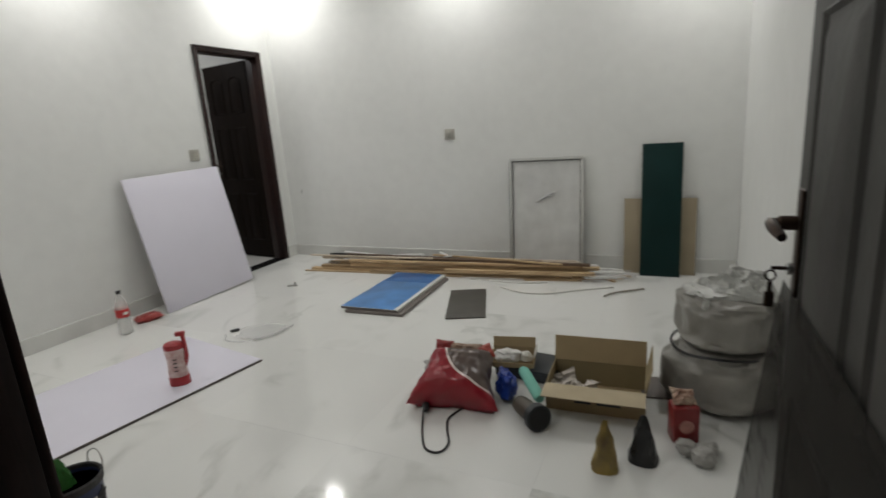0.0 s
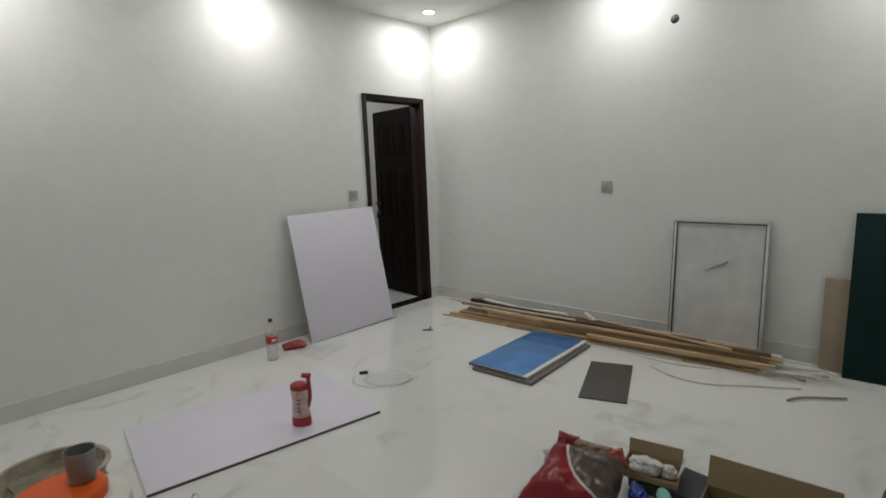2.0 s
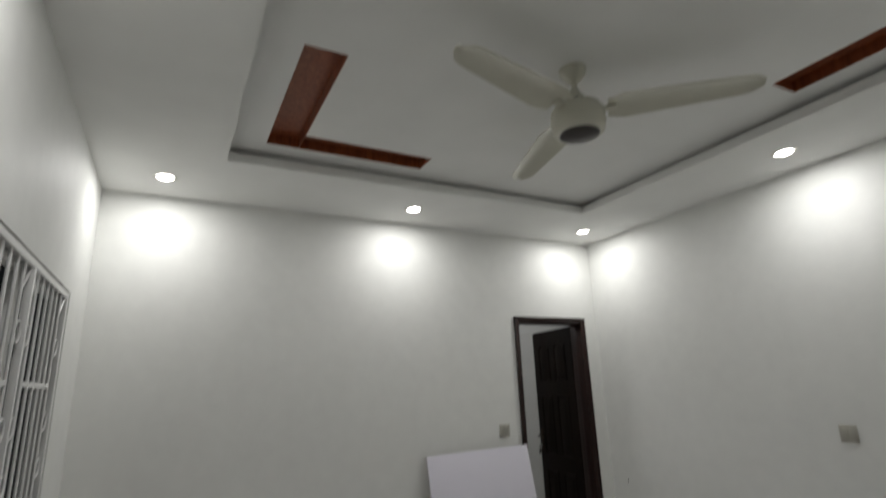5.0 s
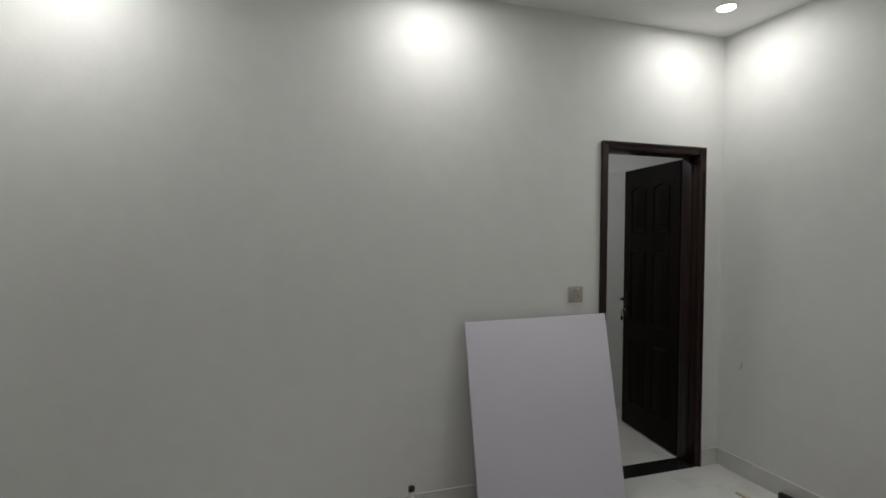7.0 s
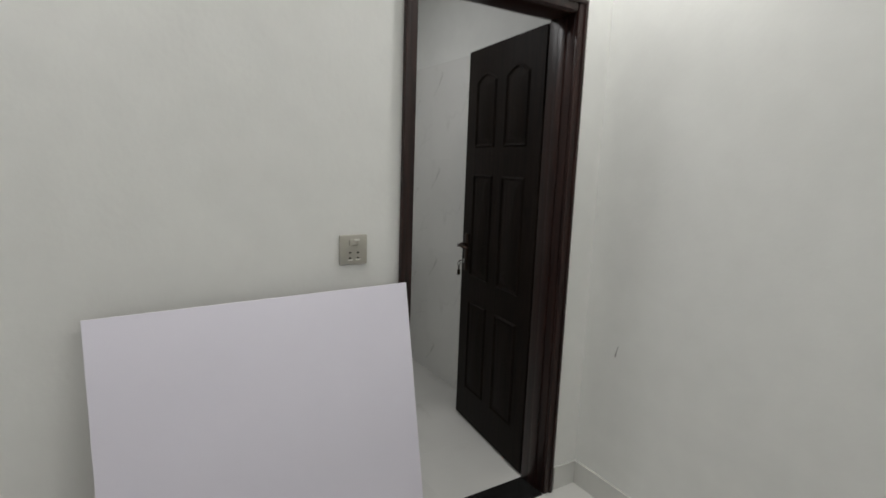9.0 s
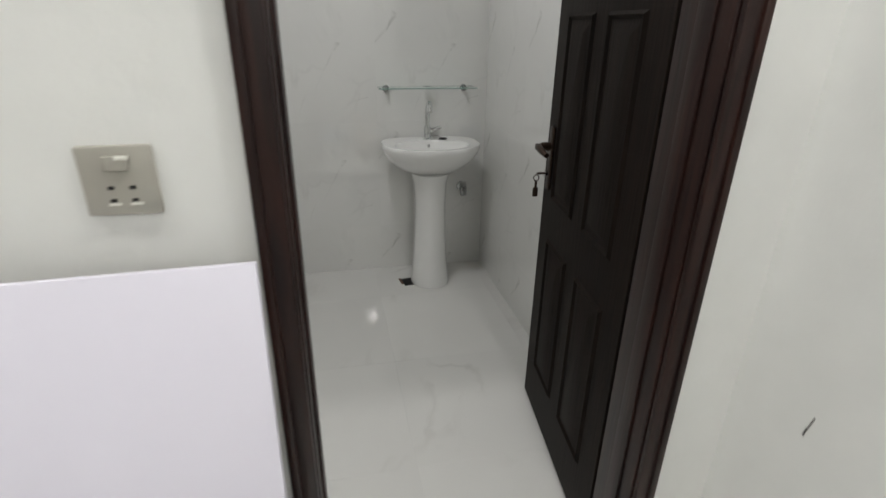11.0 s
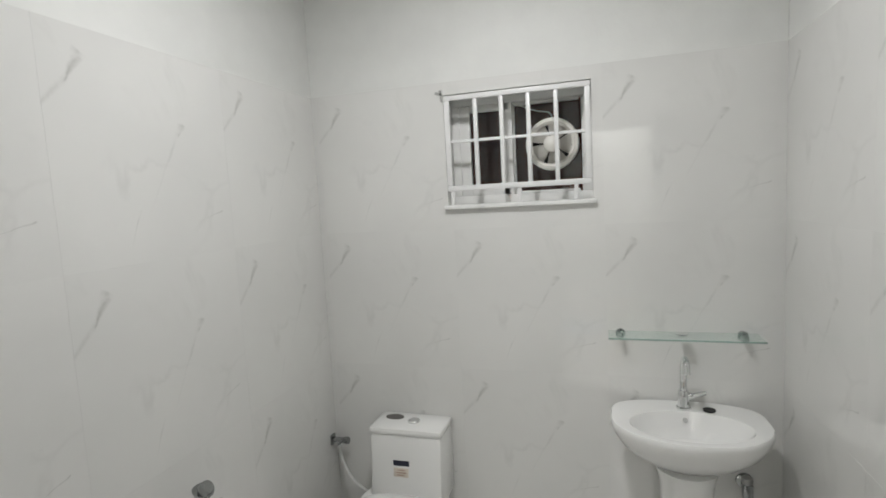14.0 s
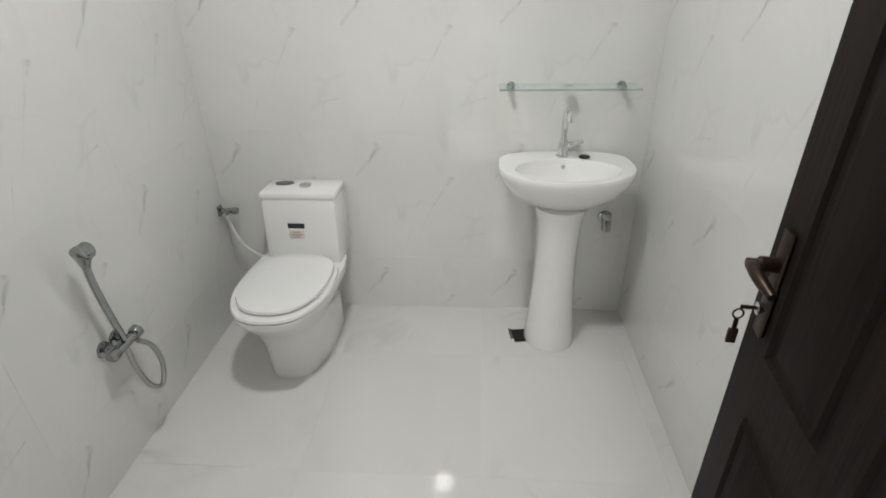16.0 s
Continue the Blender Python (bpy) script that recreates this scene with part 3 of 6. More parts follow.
# dark translucent sheet bulging off the lower half of the entrance door
leaf2 = [o for o in bpy.data.objects if o.name.startswith("door_leaf")][-1]
bm = bmesh.new()
rows = []
for i in range(17):
    u = i / 16
    row = []
    for j in range(25):
        v = j / 24
        z = 0.04 + 0.88 * v
        free = max(0.0, 1 - z / 0.92) ** 0.9
        out = 0.098 * max(0.0, (u - 0.3) / 0.7) ** 1.4 * free + 0.006 * (u * free) * noise.noise((u * 4, v * 9, 2.0))
        row.append(bm.verts.new((0.02 + 0.845 * u, 0.0505 + max(0.0, out), z)))
    rows.append(row)
for a, b in zip(rows, rows[1:]):
    for j in range(24):
        bm.faces.new((a[j], b[j], b[j + 1], a[j + 1]))
bmesh.ops.solidify(bm, geom=bm.faces[:], thickness=0.0015)
part("protective_film", bm, dull(film("smoky_grey_sheet", (0.045, 0.042, 0.037), 0.76, 0.6), 0.12), leaf2, "smoky grey translucent sheet bulging off the door")
# paint scuffs low on the entrance door and a scratch on the wall
M_SCUFF = mat("white_paint_scuff", (0.45, 0.45, 0.43), 0.7, vary=0.3, scale=60)
leaf2 = [o for o in bpy.data.objects if o.name.startswith("door_leaf")][-1]
for x, z, a, ln in ((0.52, 0.42, 20, 0.05), (0.63, 0.33, 10, 0.03), (0.70, 0.30, -5, 0.025), (0.58, 0.24, 30, 0.02), (0.40, 0.55, 15, 0.03)):
    ob = part("paint_scuff", box((-0.004, 0, -ln / 2), (0.004, 0.0012, ln / 2), 0.0005), M_SCUFF, leaf2)
    ob.matrix_basis = pose(x, 0.053 + 0.098 * (max(0.0, (x - 0.02) / 0.845 - 0.3) / 0.7) ** 1.4 * (1 - z / 0.92) ** 0.9, z, 0, a, 0)
M_SCRATCH = mat("grey_scratch", (0.16, 0.15, 0.14), 0.8, vary=0.3, scale=60)
for x, z, a, ln, w in ((0.18, 0.705, 12, 0.05, 0.003), (0.1765, 0.69, 9, 0.02, 0.0034)):
    ob = part("scratch", box((-w / 2, -0.0012, -ln / 2), (w / 2, -0.0002, ln / 2), 0.0004), M_SCRATCH, wall_north)
    ob.matrix_basis = pose(x, 0, z, 0, a, 0)

# ---- bedroom fittings ----


def switch_plate(name, label, m, kind):
    """A metal-grey wall plate; local x across, z up, y out of the wall."""
    t = thing(name, label, "wall plate", m)
    part("plate", box((-0.048, 0.0, -0.049), (0.048, 0.009, 0.049), 0.004), M_PLATE, t)
    if kind == "socket":
        part("rocker", box((-0.016, 0.008, 0.014), (0.016, 0.013, 0.036), 0.003), M_PLATE, t)
        for px in (-0.015, 0.012):
            for pz in (-0.009, -0.027):
                part("socket_hole", box((px - 0.004, 0.0086, pz - 0.0025), (px + 0.004, 0.0096, pz + 0.0025), 0.0), M_DARK, t)
        # highlight on the rocker's upper edge, painted in as a white strip
        part("indicator", box((-0.019, 0.0125, 0.030), (-0.001, 0.0142, 0.0355), 0.0006), M_WHITE, t, "white strip painted in as the rocker's highlight")
        for px in (-0.015, 0.012):
            part("pin_guard", box((px - 0.009, 0.0086, -0.0345), (px + 0.007, 0.0098, -0.0305), 0.0005), M_WHITE, t)
    else:
        part("rocker", box((-0.03, 0.008, -0.03), (-0.002, 0.012, 0.03), 0.002), M_PLATE, t)
        part("rocker", box((0.002, 0.008, -0.03), (0.03, 0.012, 0.03), 0.002), M_PLATE, t)
    return t


switch_plate("socket_plate", "grey metallic socket plate with a rocker beside the door", pose(0.0, -1.123, 1.184, 0, 0, -90), "socket")
switch_plate("switch_plate", "grey metallic switch plate on the painted wall", pose(1.966, 0.0, 1.197, 0, 0, 180), "switch")
solid("conduit_hole", lathe([(0.0, -0.001), (0.031, -0.001), (0.035, -0.004), (0.034, -0.006), (0.026, -0.002), (0.0, -0.0015)], 24), M_DARK,
      "round open black conduit hole in the wall", "conduit hole", m=pose(2.476, -0.001, 2.412, 90))

# leaning white board
wv, hv = 0.905, 1.075
lean = math.degrees(math.atan2(0.205, 1.05))
mb = Matrix.Translation((0.268, -1.39, 0.009)) @ pose(0, 0, 0, 0, 0, 90) @ pose(0, 0, 0, -lean, 0, 0) @ pose(0, 0, 0, 0, -0.9, 0)
M_BOARD = mat("white_laminate", (0.70, 0.68, 0.76), 0.45, vary=0.04, scale=3)
M_EDGE = mat("raw_board_edge", (0.42, 0.38, 0.36), 0.8, vary=0.2, scale=40)
t = thing("leaning_board", "lavender-white laminated board leaning on the wall beside the door", "board", mb)
part("panel", box((-wv / 2, 0.0, 0), (wv / 2, 0.012, hv), 0.0015), M_BOARD, t)
part("edge_band", box((-wv / 2 + 0.002, 0.0125, 0.002), (wv / 2 - 0.002, 0.016, hv - 0.002)), M_EDGE, t, "raw chipboard backing")

# floor board with dark edge
mb = Matrix.Translation((1.17, -2.83, 0.0)) @ pose(0, 0, 0, 0, 0, -9.5)
t = thing("floor_board", "white laminated board with a dark edge lying on the floor", "board", mb)
part("panel", box((-0.40, -0.60, 0.004), (0.40, 0.60, 0.012), 0.001), M_BOARD, t)
M_DKEDGE = mat("dark_edge_band", (0.10, 0.085, 0.075), 0.6, vary=0.3, scale=40)
part("edge_band", box((0.40, -0.60, 0.0), (0.407, 0.60, 0.0118), 0.001), M_DKEDGE, t, "dark edge strip")
part("underside", box((-0.395, -0.595, 0.0), (0.398, 0.595, 0.0038)), M_EDGE, t)

# window frame leaning on the far wall
M_MESH = mat("dusty_fly_screen", (0.62, 0.62, 0.60), 0.7, vary=0.2, scale=7, bump=0.2, bscale=300)
t = thing("screen_frame", "white aluminium window screen frame leaning on the wall", "window screen", Matrix.Translation((2.845, -0.115, 0.0)) @ pose(0, 0, 0, -5.0))
M_FRAME = mat("dull_white_profile", (0.60, 0.60, 0.57), 0.5, vary=0.18, scale=12)
for lo, hi, nm in (((-0.312, -0.012, 0), (-0.296, 0.012, 0.937), "stile"), ((0.296, -0.012, 0), (0.312, 0.012, 0.937), "stile"),
                   ((-0.318, -0.014, 0.937), (0.318, 0.014, 0.962), "rail"), ((-0.296, -0.012, 0), (0.296, 0.012, 0.03), "rail")):
    part(nm, box(lo, hi, 0.003), M_FRAME, t)
part("screen", box((-0.297, -0.001, 0.028), (0.297, 0.001, 0.936)), M_MESH, t, "pale dusty mesh")
# thin dark grey strips that outline the stiles and the top rail
M_OUTLINE = mat("dark_grey_outline", (0.10, 0.10, 0.095), 0.7, vary=0.4, scale=9)
for lo, hi in (((-0.2955, -0.010, 0.03), (-0.286, -0.002, 0.936)), ((0.289, -0.010, 0.03), (0.2955, -0.002, 0.936)), ((-0.286, -0.010, 0.928), (0.289, -0.002, 0.936)), ((-0.318, -0.010, 0.0), (-0.3125, 0.010, 0.93))):
    part("gasket", box(lo, hi, 0.001), M_OUTLINE, t)
part("smear", tube(smooth_path([(-0.08, -0.004, 0.58), (-0.03, -0.004, 0.615), (0.03, -0.004, 0.64), (0.07, -0.004, 0.665)], 5), [0.004, 0.004, 0.005, 0.006, 0.007, 0.009, 0.011, 0.012, 0.013, 0.013, 0.013, 0.014, 0.012, 0.011, 0.010, 0.006], 6),
     mat("grey_smear", (0.36, 0.36, 0.36), 0.7, vary=0.3, scale=30), t)

# green and tan boards
M_GREEN = dull(mat("dark_green_acrylic", (0.005, 0.026, 0.024), 0.5, vary=0.3, scale=4), 0.16)
M_TAN = mat("bare_mdf", (0.32, 0.265, 0.18), 0.8, vary=0.12, scale=9)
t = thing("green_board", "tall dark green glossy panel leaning on the wall", "board", Matrix.Translation((3.757, -0.172, 0)) @ pose(0, 0, 0, -7.0))
part("panel", box((-0.145, 0.0, 0.0), (0.145, 0.016, 1.035), 0.001), M_GREEN, t)
part("backing", box((-0.143, 0.0165, 0.001), (0.143, 0.019, 1.033)), M_TAN, t)
t = thing("mdf_board", "bare tan board leaning behind the green panel", "board", Matrix.Translation((3.745, -0.10, 0)) @ pose(0, 0, 0, -6.0))
part("panel", box((-0.265, 0.0, 0.0), (0.265, 0.016, 0.605), 0.002), M_TAN, t)

# blue film-covered panels on the floor
M_BLUE = mat("blue_protective_film", (0.065, 0.215, 0.50), 0.3, vary=0.45, scale=6, bump=0.15, bscale=25)
M_GREYB = mat("grey_board", (0.16, 0.14, 0.125), 0.6, vary=0.2, scale=12)
t = thing("blue_board", "panel covered in blue protective film on the floor", "board", pose(1.86, -1.0, 0.022, 0, 0, 1.5))
part("panel", box((-0.235, -0.45, 0.0), (0.235, 0.43, 0.018), 0.001), M_WHITE, t)
part("film", box((-0.233, -0.448, 0.0182), (0.205, 0.428, 0.0195), 0.0005), M_BLUE, t, "blue protective film")
part("film_edge", box((-0.236, -0.4515, 0.001), (0.236, -0.4505, 0.018)), M_GREYB, t)
part("film_patch", box((-0.20, 0.18, 0.0197), (0.20, 0.41, 0.0204), 0.0003), mat("darker_blue_film", (0.03, 0.13, 0.36), 0.3, vary=0.2, scale=6), t)
t = thing("brown_board", "brown panel lying under the blue one", "board", pose(1.90, -1.02, 0.0, 0, 0, 2.5))
part("panel", box((-0.235, -0.45, 0.0), (0.235, 0.43, 0.020), 0.001), M_GREYB, t)
t = thing("dark_tile", "dark grey rectangular board lying on the floor", "board", pose(2.495, -1.095, 0.0, 0, 0, 19.5))
part("panel", box((-0.138, -0.305, 0.0), (0.138, 0.305, 0.009), 0.001), mat("charcoal_laminate", (0.072, 0.066, 0.054), 0.5, vary=0.2, scale=10), t)


# ---- ceiling fan ----
M_FAN = mat("cream_enamel", (0.60, 0.59, 0.50), 0.24, vary=0.05, scale=8)
M_FANDK = mat("fan_hub_brown", (0.042, 0.034, 0.03), 0.4, vary=0.2, scale=20)


def fan_blade(length=0.62, root=0.096, tip=0.062):
    """A cambered blade along +x with a rounded tip."""
    bm = bmesh.new()
    n, k = 18, 6
    top, bot = [], []
    for i in range(n + 1):
        s = i / n
        half = root * (0.72 + 0.28 * min(1, s / 0.12)) * (1 - (1 - tip / root) * max(0, (s - 0.12) / 0.88))
        if s > 0.86:
            half *= math.sqrt(max(0.02, 1 - ((s - 0.86) / 0.145) ** 2))
        x = s * length
        rowt, rowb = [], []
        for j in range(k + 1):
            u = -1 + 2 * j / k
            z = 0.012 * (1 - u * u) - u * half * 0.06 - 0.012 * s
            rowt.append(bm.verts.new((x, u * half, z + 0.003)))
            rowb.append(bm.verts.new((x, u * half, z - 0.003)))
        top.append(rowt)
        bot.append(rowb)
    for g, flip in ((top, False), (bot, True)):
        for i in range(n):
            for j in range(k):
                f = (g[i][j], g[i + 1][j], g[i + 1][j + 1], g[i][j + 1])
                bm.faces.new(tuple(reversed(f)) if flip else f)
    rim_t = [top[i][0] for i in range(n + 1)] + top[n][1:] + [top[i][k] for i in range(n - 1, -1, -1)] + [top[0][j] for j in range(k - 1, 0, -1)]
    rim_b = [bot[i][0] for i in range(n + 1)] + bot[n][1:] + [bot[i][k] for i in range(n - 1, -1, -1)] + [bot[0][j] for j in range(k - 1, 0, -1)]
    for i in range(len(rim_t)):
        j = (i + 1) % len(rim_t)
        bm.faces.new((rim_t[i], rim_t[j], rim_b[j], rim_b[i]))
    bmesh.ops.recalc_face_normals(bm, faces=bm.faces[:])
    return bm


fan = thing("ceiling_fan", "cream three-blade ceiling fan with a dark hub cap", "ceiling fan", pose(2.17, -2.058, 0))
part("canopy", lathe([(0.0, 2.95), (0.062, 2.95), (0.060, 2.925), (0.035, 2.895), (0.016, 2.88), (0.0, 2.88)], 28), M_FAN, fan)
part("downrod", lathe([(0.013, 2.75), (0.013, 2.89)], 16), M_FAN, fan)
part("lower_canopy", lathe([(0.014, 2.855), (0.024, 2.83), (0.046, 2.79), (0.058, 2.762), (0.0, 2.762)], 28), M_FAN, fan)
part("motor", lathe([(0.0, 2.765), (0.075, 2.763), (0.105, 2.75), (0.118, 2.73), (0.122, 2.68), (0.113, 2.635), (0.095, 2.622), (0.0, 2.622)], 40), M_FAN, fan)
part("cooling_slot", box((0.052, -0.03, 2.770), (0.062, 0.03, 2.776), 0.001, pose(0, 0, 0, 0, 0, -62)), M_DARK, fan)
part("hub_cap", lathe([(0.0, 2.606), (0.06, 2.608), (0.086, 2.616), (0.090, 2.624), (0.0, 2.624)], 36), M_FANDK, fan, "dark brown hub cap")
for ang in (45, 165, 285):
    ob = part("blade", fan_blade(), M_FAN, fan)
    ob.matrix_basis = pose(0, 0, 2.728, 0, 0, ang) @ Matrix.Translation((0.135, 0, 0))
    ob = part("blade_arm", box((0.10, -0.02, -0.006), (0.17, 0.02, 0.004), 0.003), M_FAN, fan)
    ob.matrix_basis = pose(0, 0, 2.728, 0, 0, ang)

# ---- bathroom fixtures ----


def basin():
    t = thing("wash_basin", "white ceramic pedestal wash basin with one tap", "wash basin", pose(BX, -0.308, 0.0))
    n = 48

    def outline(a, sc, back):
        # half-ellipse front, flatter back against the wall; x away from the wall
        c, s = math.cos(a), math.sin(a)
        y = 0.263 * sc * (abs(s) ** 0.9) * (1 if s >= 0 else -1)
        x = 0.19 + (0.192 * sc * c if c >= 0 else 0.187 * back * (abs(c) ** 0.45) * -1)
        return x, y

    bm = bmesh.new()
    rings = []
    for sc, back, z in ((0.32, 0.5, 0.605), (0.46, 0.7, 0.618), (0.68, 0.9, 0.648), (0.87, 1.0, 0.688), (0.965, 1.0, 0.727), (1.0, 1.0, 0.752), (1.0, 1.0, 0.766), (0.985, 0.985, 0.772),
                        (0.93, 0.93, 0.772)):
        rings.append([bm.verts.new((*outline(2 * math.pi * i / n, sc, back), z)) for i in range(n)])
    for cx, rx, ry, z in ((0.225, 0.125, 0.20, 0.770), (0.225, 0.120, 0.19, 0.755), (0.222, 0.105, 0.165, 0.715), (0.22, 0.08, 0.12, 0.68), (0.22, 0.03, 0.04, 0.665)):
        rings.append([bm.verts.new((cx + rx * math.cos(2 * math.pi * i / n), ry * math.sin(2 * math.pi * i / n), z)) for i in range(n)])
    for a, b in zip(rings, rings[1:]):
        for i in range(n):
            j = (i + 1) % n
            bm.faces.new((a[i], a[j], b[j], b[i]))
    bm.faces.new(list(reversed(rings[0])))
    bm.faces.new(rings[-1])
    bmesh.ops.recalc_face_normals(bm, faces=bm.faces[:])
    bmesh.ops.translate(bm, vec=(0, 0, 0.03), verts=bm.verts[:])
    part("bowl", bm, M_CER, t)
    part("drain", lathe([(0.0, 0.668), (0.02, 0.668), (0.022, 0.6655), (0.0, 0.6655)], 20, pose(0.22, 0, 0.03)), M_CHROME, t)
    part("overflow_hole", lathe([(0.0, 0.0), (0.008, 0.0), (0.009, -0.003), (0.0, -0.003)], 14, pose(0.113, 0.0, 0.772, 0, 65, 0)), M_METAL, t)
    ped = lathe([(0.118, 0.0), (0.120, 0.02), (0.113, 0.06), (0.104, 0.16), (0.094, 0.32), (0.091, 0.48), (0.098, 0.60), (0.115, 0.655)], 36, pose(0.215, -0.012, 0), None, 1.0, 0.92)
    part("pedestal", ped, M_CER, t)
    bm = lathe([(0.026, 0.768), (0.026, 0.776), (0.020, 0.78), (0.0195, 0.83), (0.017, 0.84)], 22, pose(0.07, 0.0, 0.03))
    p = smooth_path([(0.07, 0, 0.86), (0.068, 0, 0.92), (0.078, 0, 0.975), (0.105, 0, 1.0), (0.138, 0, 0.99), (0.15, 0, 0.957)], 6)
    tube(p, 0.0125, 12, bm)
    part("tap", bm, M_CHROME, t, "chrome swan-neck tap")
    bm = tube(smooth_path([(0.07, 0.012, 0.845), (0.075, 0.04, 0.855), (0.085, 0.075, 0.87)], 5), [0.011, 0.012, 0.013, 0.012, 0.010, 0.009, 0.009, 0.009, 0.008, 0.008, 0.007], 10)
    part("tap_lever", bm, M_CHROME, t)
    part("cover_plate", lathe([(0.0, 0.7725), (0.022, 0.7725), (0.022, 0.7765), (0.0, 0.7775)], 24, pose(0.085, 0.085, 0.03)), M_DARK, t, "dark tap-hole cover")
    return t


basin()


def toilet():
    t = thing("toilet", "white one-piece ceramic toilet with closed lid", "toilet", pose(BX + 0.005, -1.415, 0))
    n = 40

    def egg(a, w, x0, x1, p=0.8):
        c, s = math.cos(a), math.sin(a)
        mid = x0 + (x1 - x0) * 0.45
        x = mid + (x1 - mid) * c if c >= 0 else mid + (mid - x0) * (-1) * (abs(c) ** 0.55)
        return x, w * (abs(s) ** p) * (1 if s >= 0 else -1)

    def loft(rows, p=0.8):
        bm = bmesh.new()
        rings = [[bm.verts.new((*egg(2 * math.pi * i / n, w, x0, x1, p), z)) for i in range(n)] for w, x0, x1, z in rows]
        for a, b in zip(rings, rings[1:]):
            for i in range(n):
                j = (i + 1) % n
                bm.faces.new((a[i], a[j], b[j], b[i]))
        bm.faces.new(list(reversed(rings[0])))
        bm.faces.new(rings[-1])
        bmesh.ops.recalc_face_normals(bm, faces=bm.faces[:])
        return bm

    part("bowl", loft([(0.138, 0.02, 0.535, 0.0), (0.138, 0.02, 0.54, 0.03), (0.138, 0.02, 0.55, 0.12), (0.146, 0.02, 0.572, 0.2), (0.168, 0.02, 0.61, 0.27), (0.194, 0.02, 0.655, 0.325), (0.199, 0.02, 0.668, 0.35), (0.197, 0.02, 0.666, 0.362)], 0.7), M_CER, t)
    part("seat", loft([(0.192, 0.19, 0.660, 0.3625), (0.196, 0.185, 0.666, 0.370), (0.192, 0.19, 0.661, 0.379)]), M_CER, t)
    part("lid", loft([(0.172, 0.195, 0.622, 0.380), (0.178, 0.19, 0.632, 0.388), (0.175, 0.192, 0.628, 0.397), (0.155, 0.205, 0.600, 0.403), (0.085, 0.25, 0.52, 0.406)]), M_CER, t)
    bm = box((0.0, -0.150, 0.34), (0.175, 0.179, 0.655), 0.028)
    for v in bm.verts:
        k = (v.co.z - 0.34) / 0.315
        if v.co.x > 0.09:
            v.co.x += 0.035 * (1 - k) ** 2
    part("tank", bm, M_CER, t)
    part("tank_lid", box((-0.0, -0.1505, 0.640), (0.1765, 0.1795, 0.674), 0.016), M_CER, t)
    part("flush_button", lathe([(0.026, 0.680), (0.026, 0.687), (0.023, 0.690), (0.0, 0.690)], 24, pose(0.09, 0.03, -0.008)), M_CHROME, t, "chrome flush button")
    part("flush_hole", lathe([(0.030, 0.6815), (0.030, 0.6835), (0.0, 0.6835)], 24, pose(0.06, -0.07, -0.008), None, 0.9, 1.4), mat("brown_grey_cover", (0.10, 0.095, 0.085), 0.4, vary=0.3, scale=40), t, "dark cover on the tank")
    bm = box((0.178, -0.038, 0.518), (0.1875, 0.034, 0.541), 0.0008)
    part("sticker", bm, mat("navy_sticker", (0.015, 0.017, 0.035), 0.4), t, "dark sticker on the tank")
    tilt = pose(0.1908, 0, 0.492, 0, -6.3, 0)
    part("paper_label", box((-0.002, -0.036, -0.020), (0.0008, 0.030, 0.018), 0.0003, tilt), mat("faded_paper_label", (0.64, 0.58, 0.50), 0.6, vary=0.15, scale=40), t, "faded tan paper label")
    for y0, y1, z0 in ((-0.015, 0.013, 0.007), (-0.026, 0.020, -0.004), (-0.022, 0.010, -0.014)):
        part("printed_line", box((0.0008, y0, z0), (0.0013, y1, z0 + 0.005), 0, tilt), mat("faded_print", (0.42, 0.30, 0.24), 0.6), t)
    return t


toilet()

# glass shelf
t = thing("glass_shelf", "clear greenish glass wall shelf on chrome brackets", "shelf", pose(BX, -0.31, 1.072))
M_SHELF = film("shelf_glass", (0.42, 0.60, 0.52), 0.22, 0.05)
part("glass_plate", box((0.012, -0.262, 0), (0.125, 0.262, 0.006), 0.002), M_SHELF, t).visible_shadow = False
for s in (-1, 1):
    part("bracket", lathe([(0.018, 0), (0.018, 0.008), (0.011, 0.012), (0.011, 0.05), (0.0, 0.052)], 20, pose(0, s * 0.215, -0.006, 0, 90, 0)), M_FITTING, t)
part("polished_edge", box((0.1252, -0.262, 0.0), (0.1272, 0.262, 0.006)), film("edge_glass", (0.30, 0.42, 0.37), 0.55, 0.1), t, "green polished glass edge").visible_shadow = False
part("rosette", lathe([(0.022, 0), (0.022, 0.004), (0.0, 0.006)], 20, pose(0.055, 0.0, 0.0075)), M_CHROME, t)

# stop valve right of the basin
t = thing("angle_valve", "chrome angle stop valve on the tiled wall", "valve", pose(BX, -0.088, 0.50))
part("flange", lathe([(0.03, 0), (0.028, 0.006), (0.013, 0.010), (0.013, 0.05), (0.0, 0.05)], 20, pose(0, 0, 0, 0, 90, 0)), M_FITTING, t)
part("body", box((0.03, -0.018, -0.045), (0.066, 0.018, 0.014), 0.008), M_FITTING, t)
part("handle", lathe([(0.018, 0.0), (0.02, 0.01), (0.018, 0.024), (0.0, 0.026)], 16, pose(0.045, 0, 0.012)), M_METAL, t)

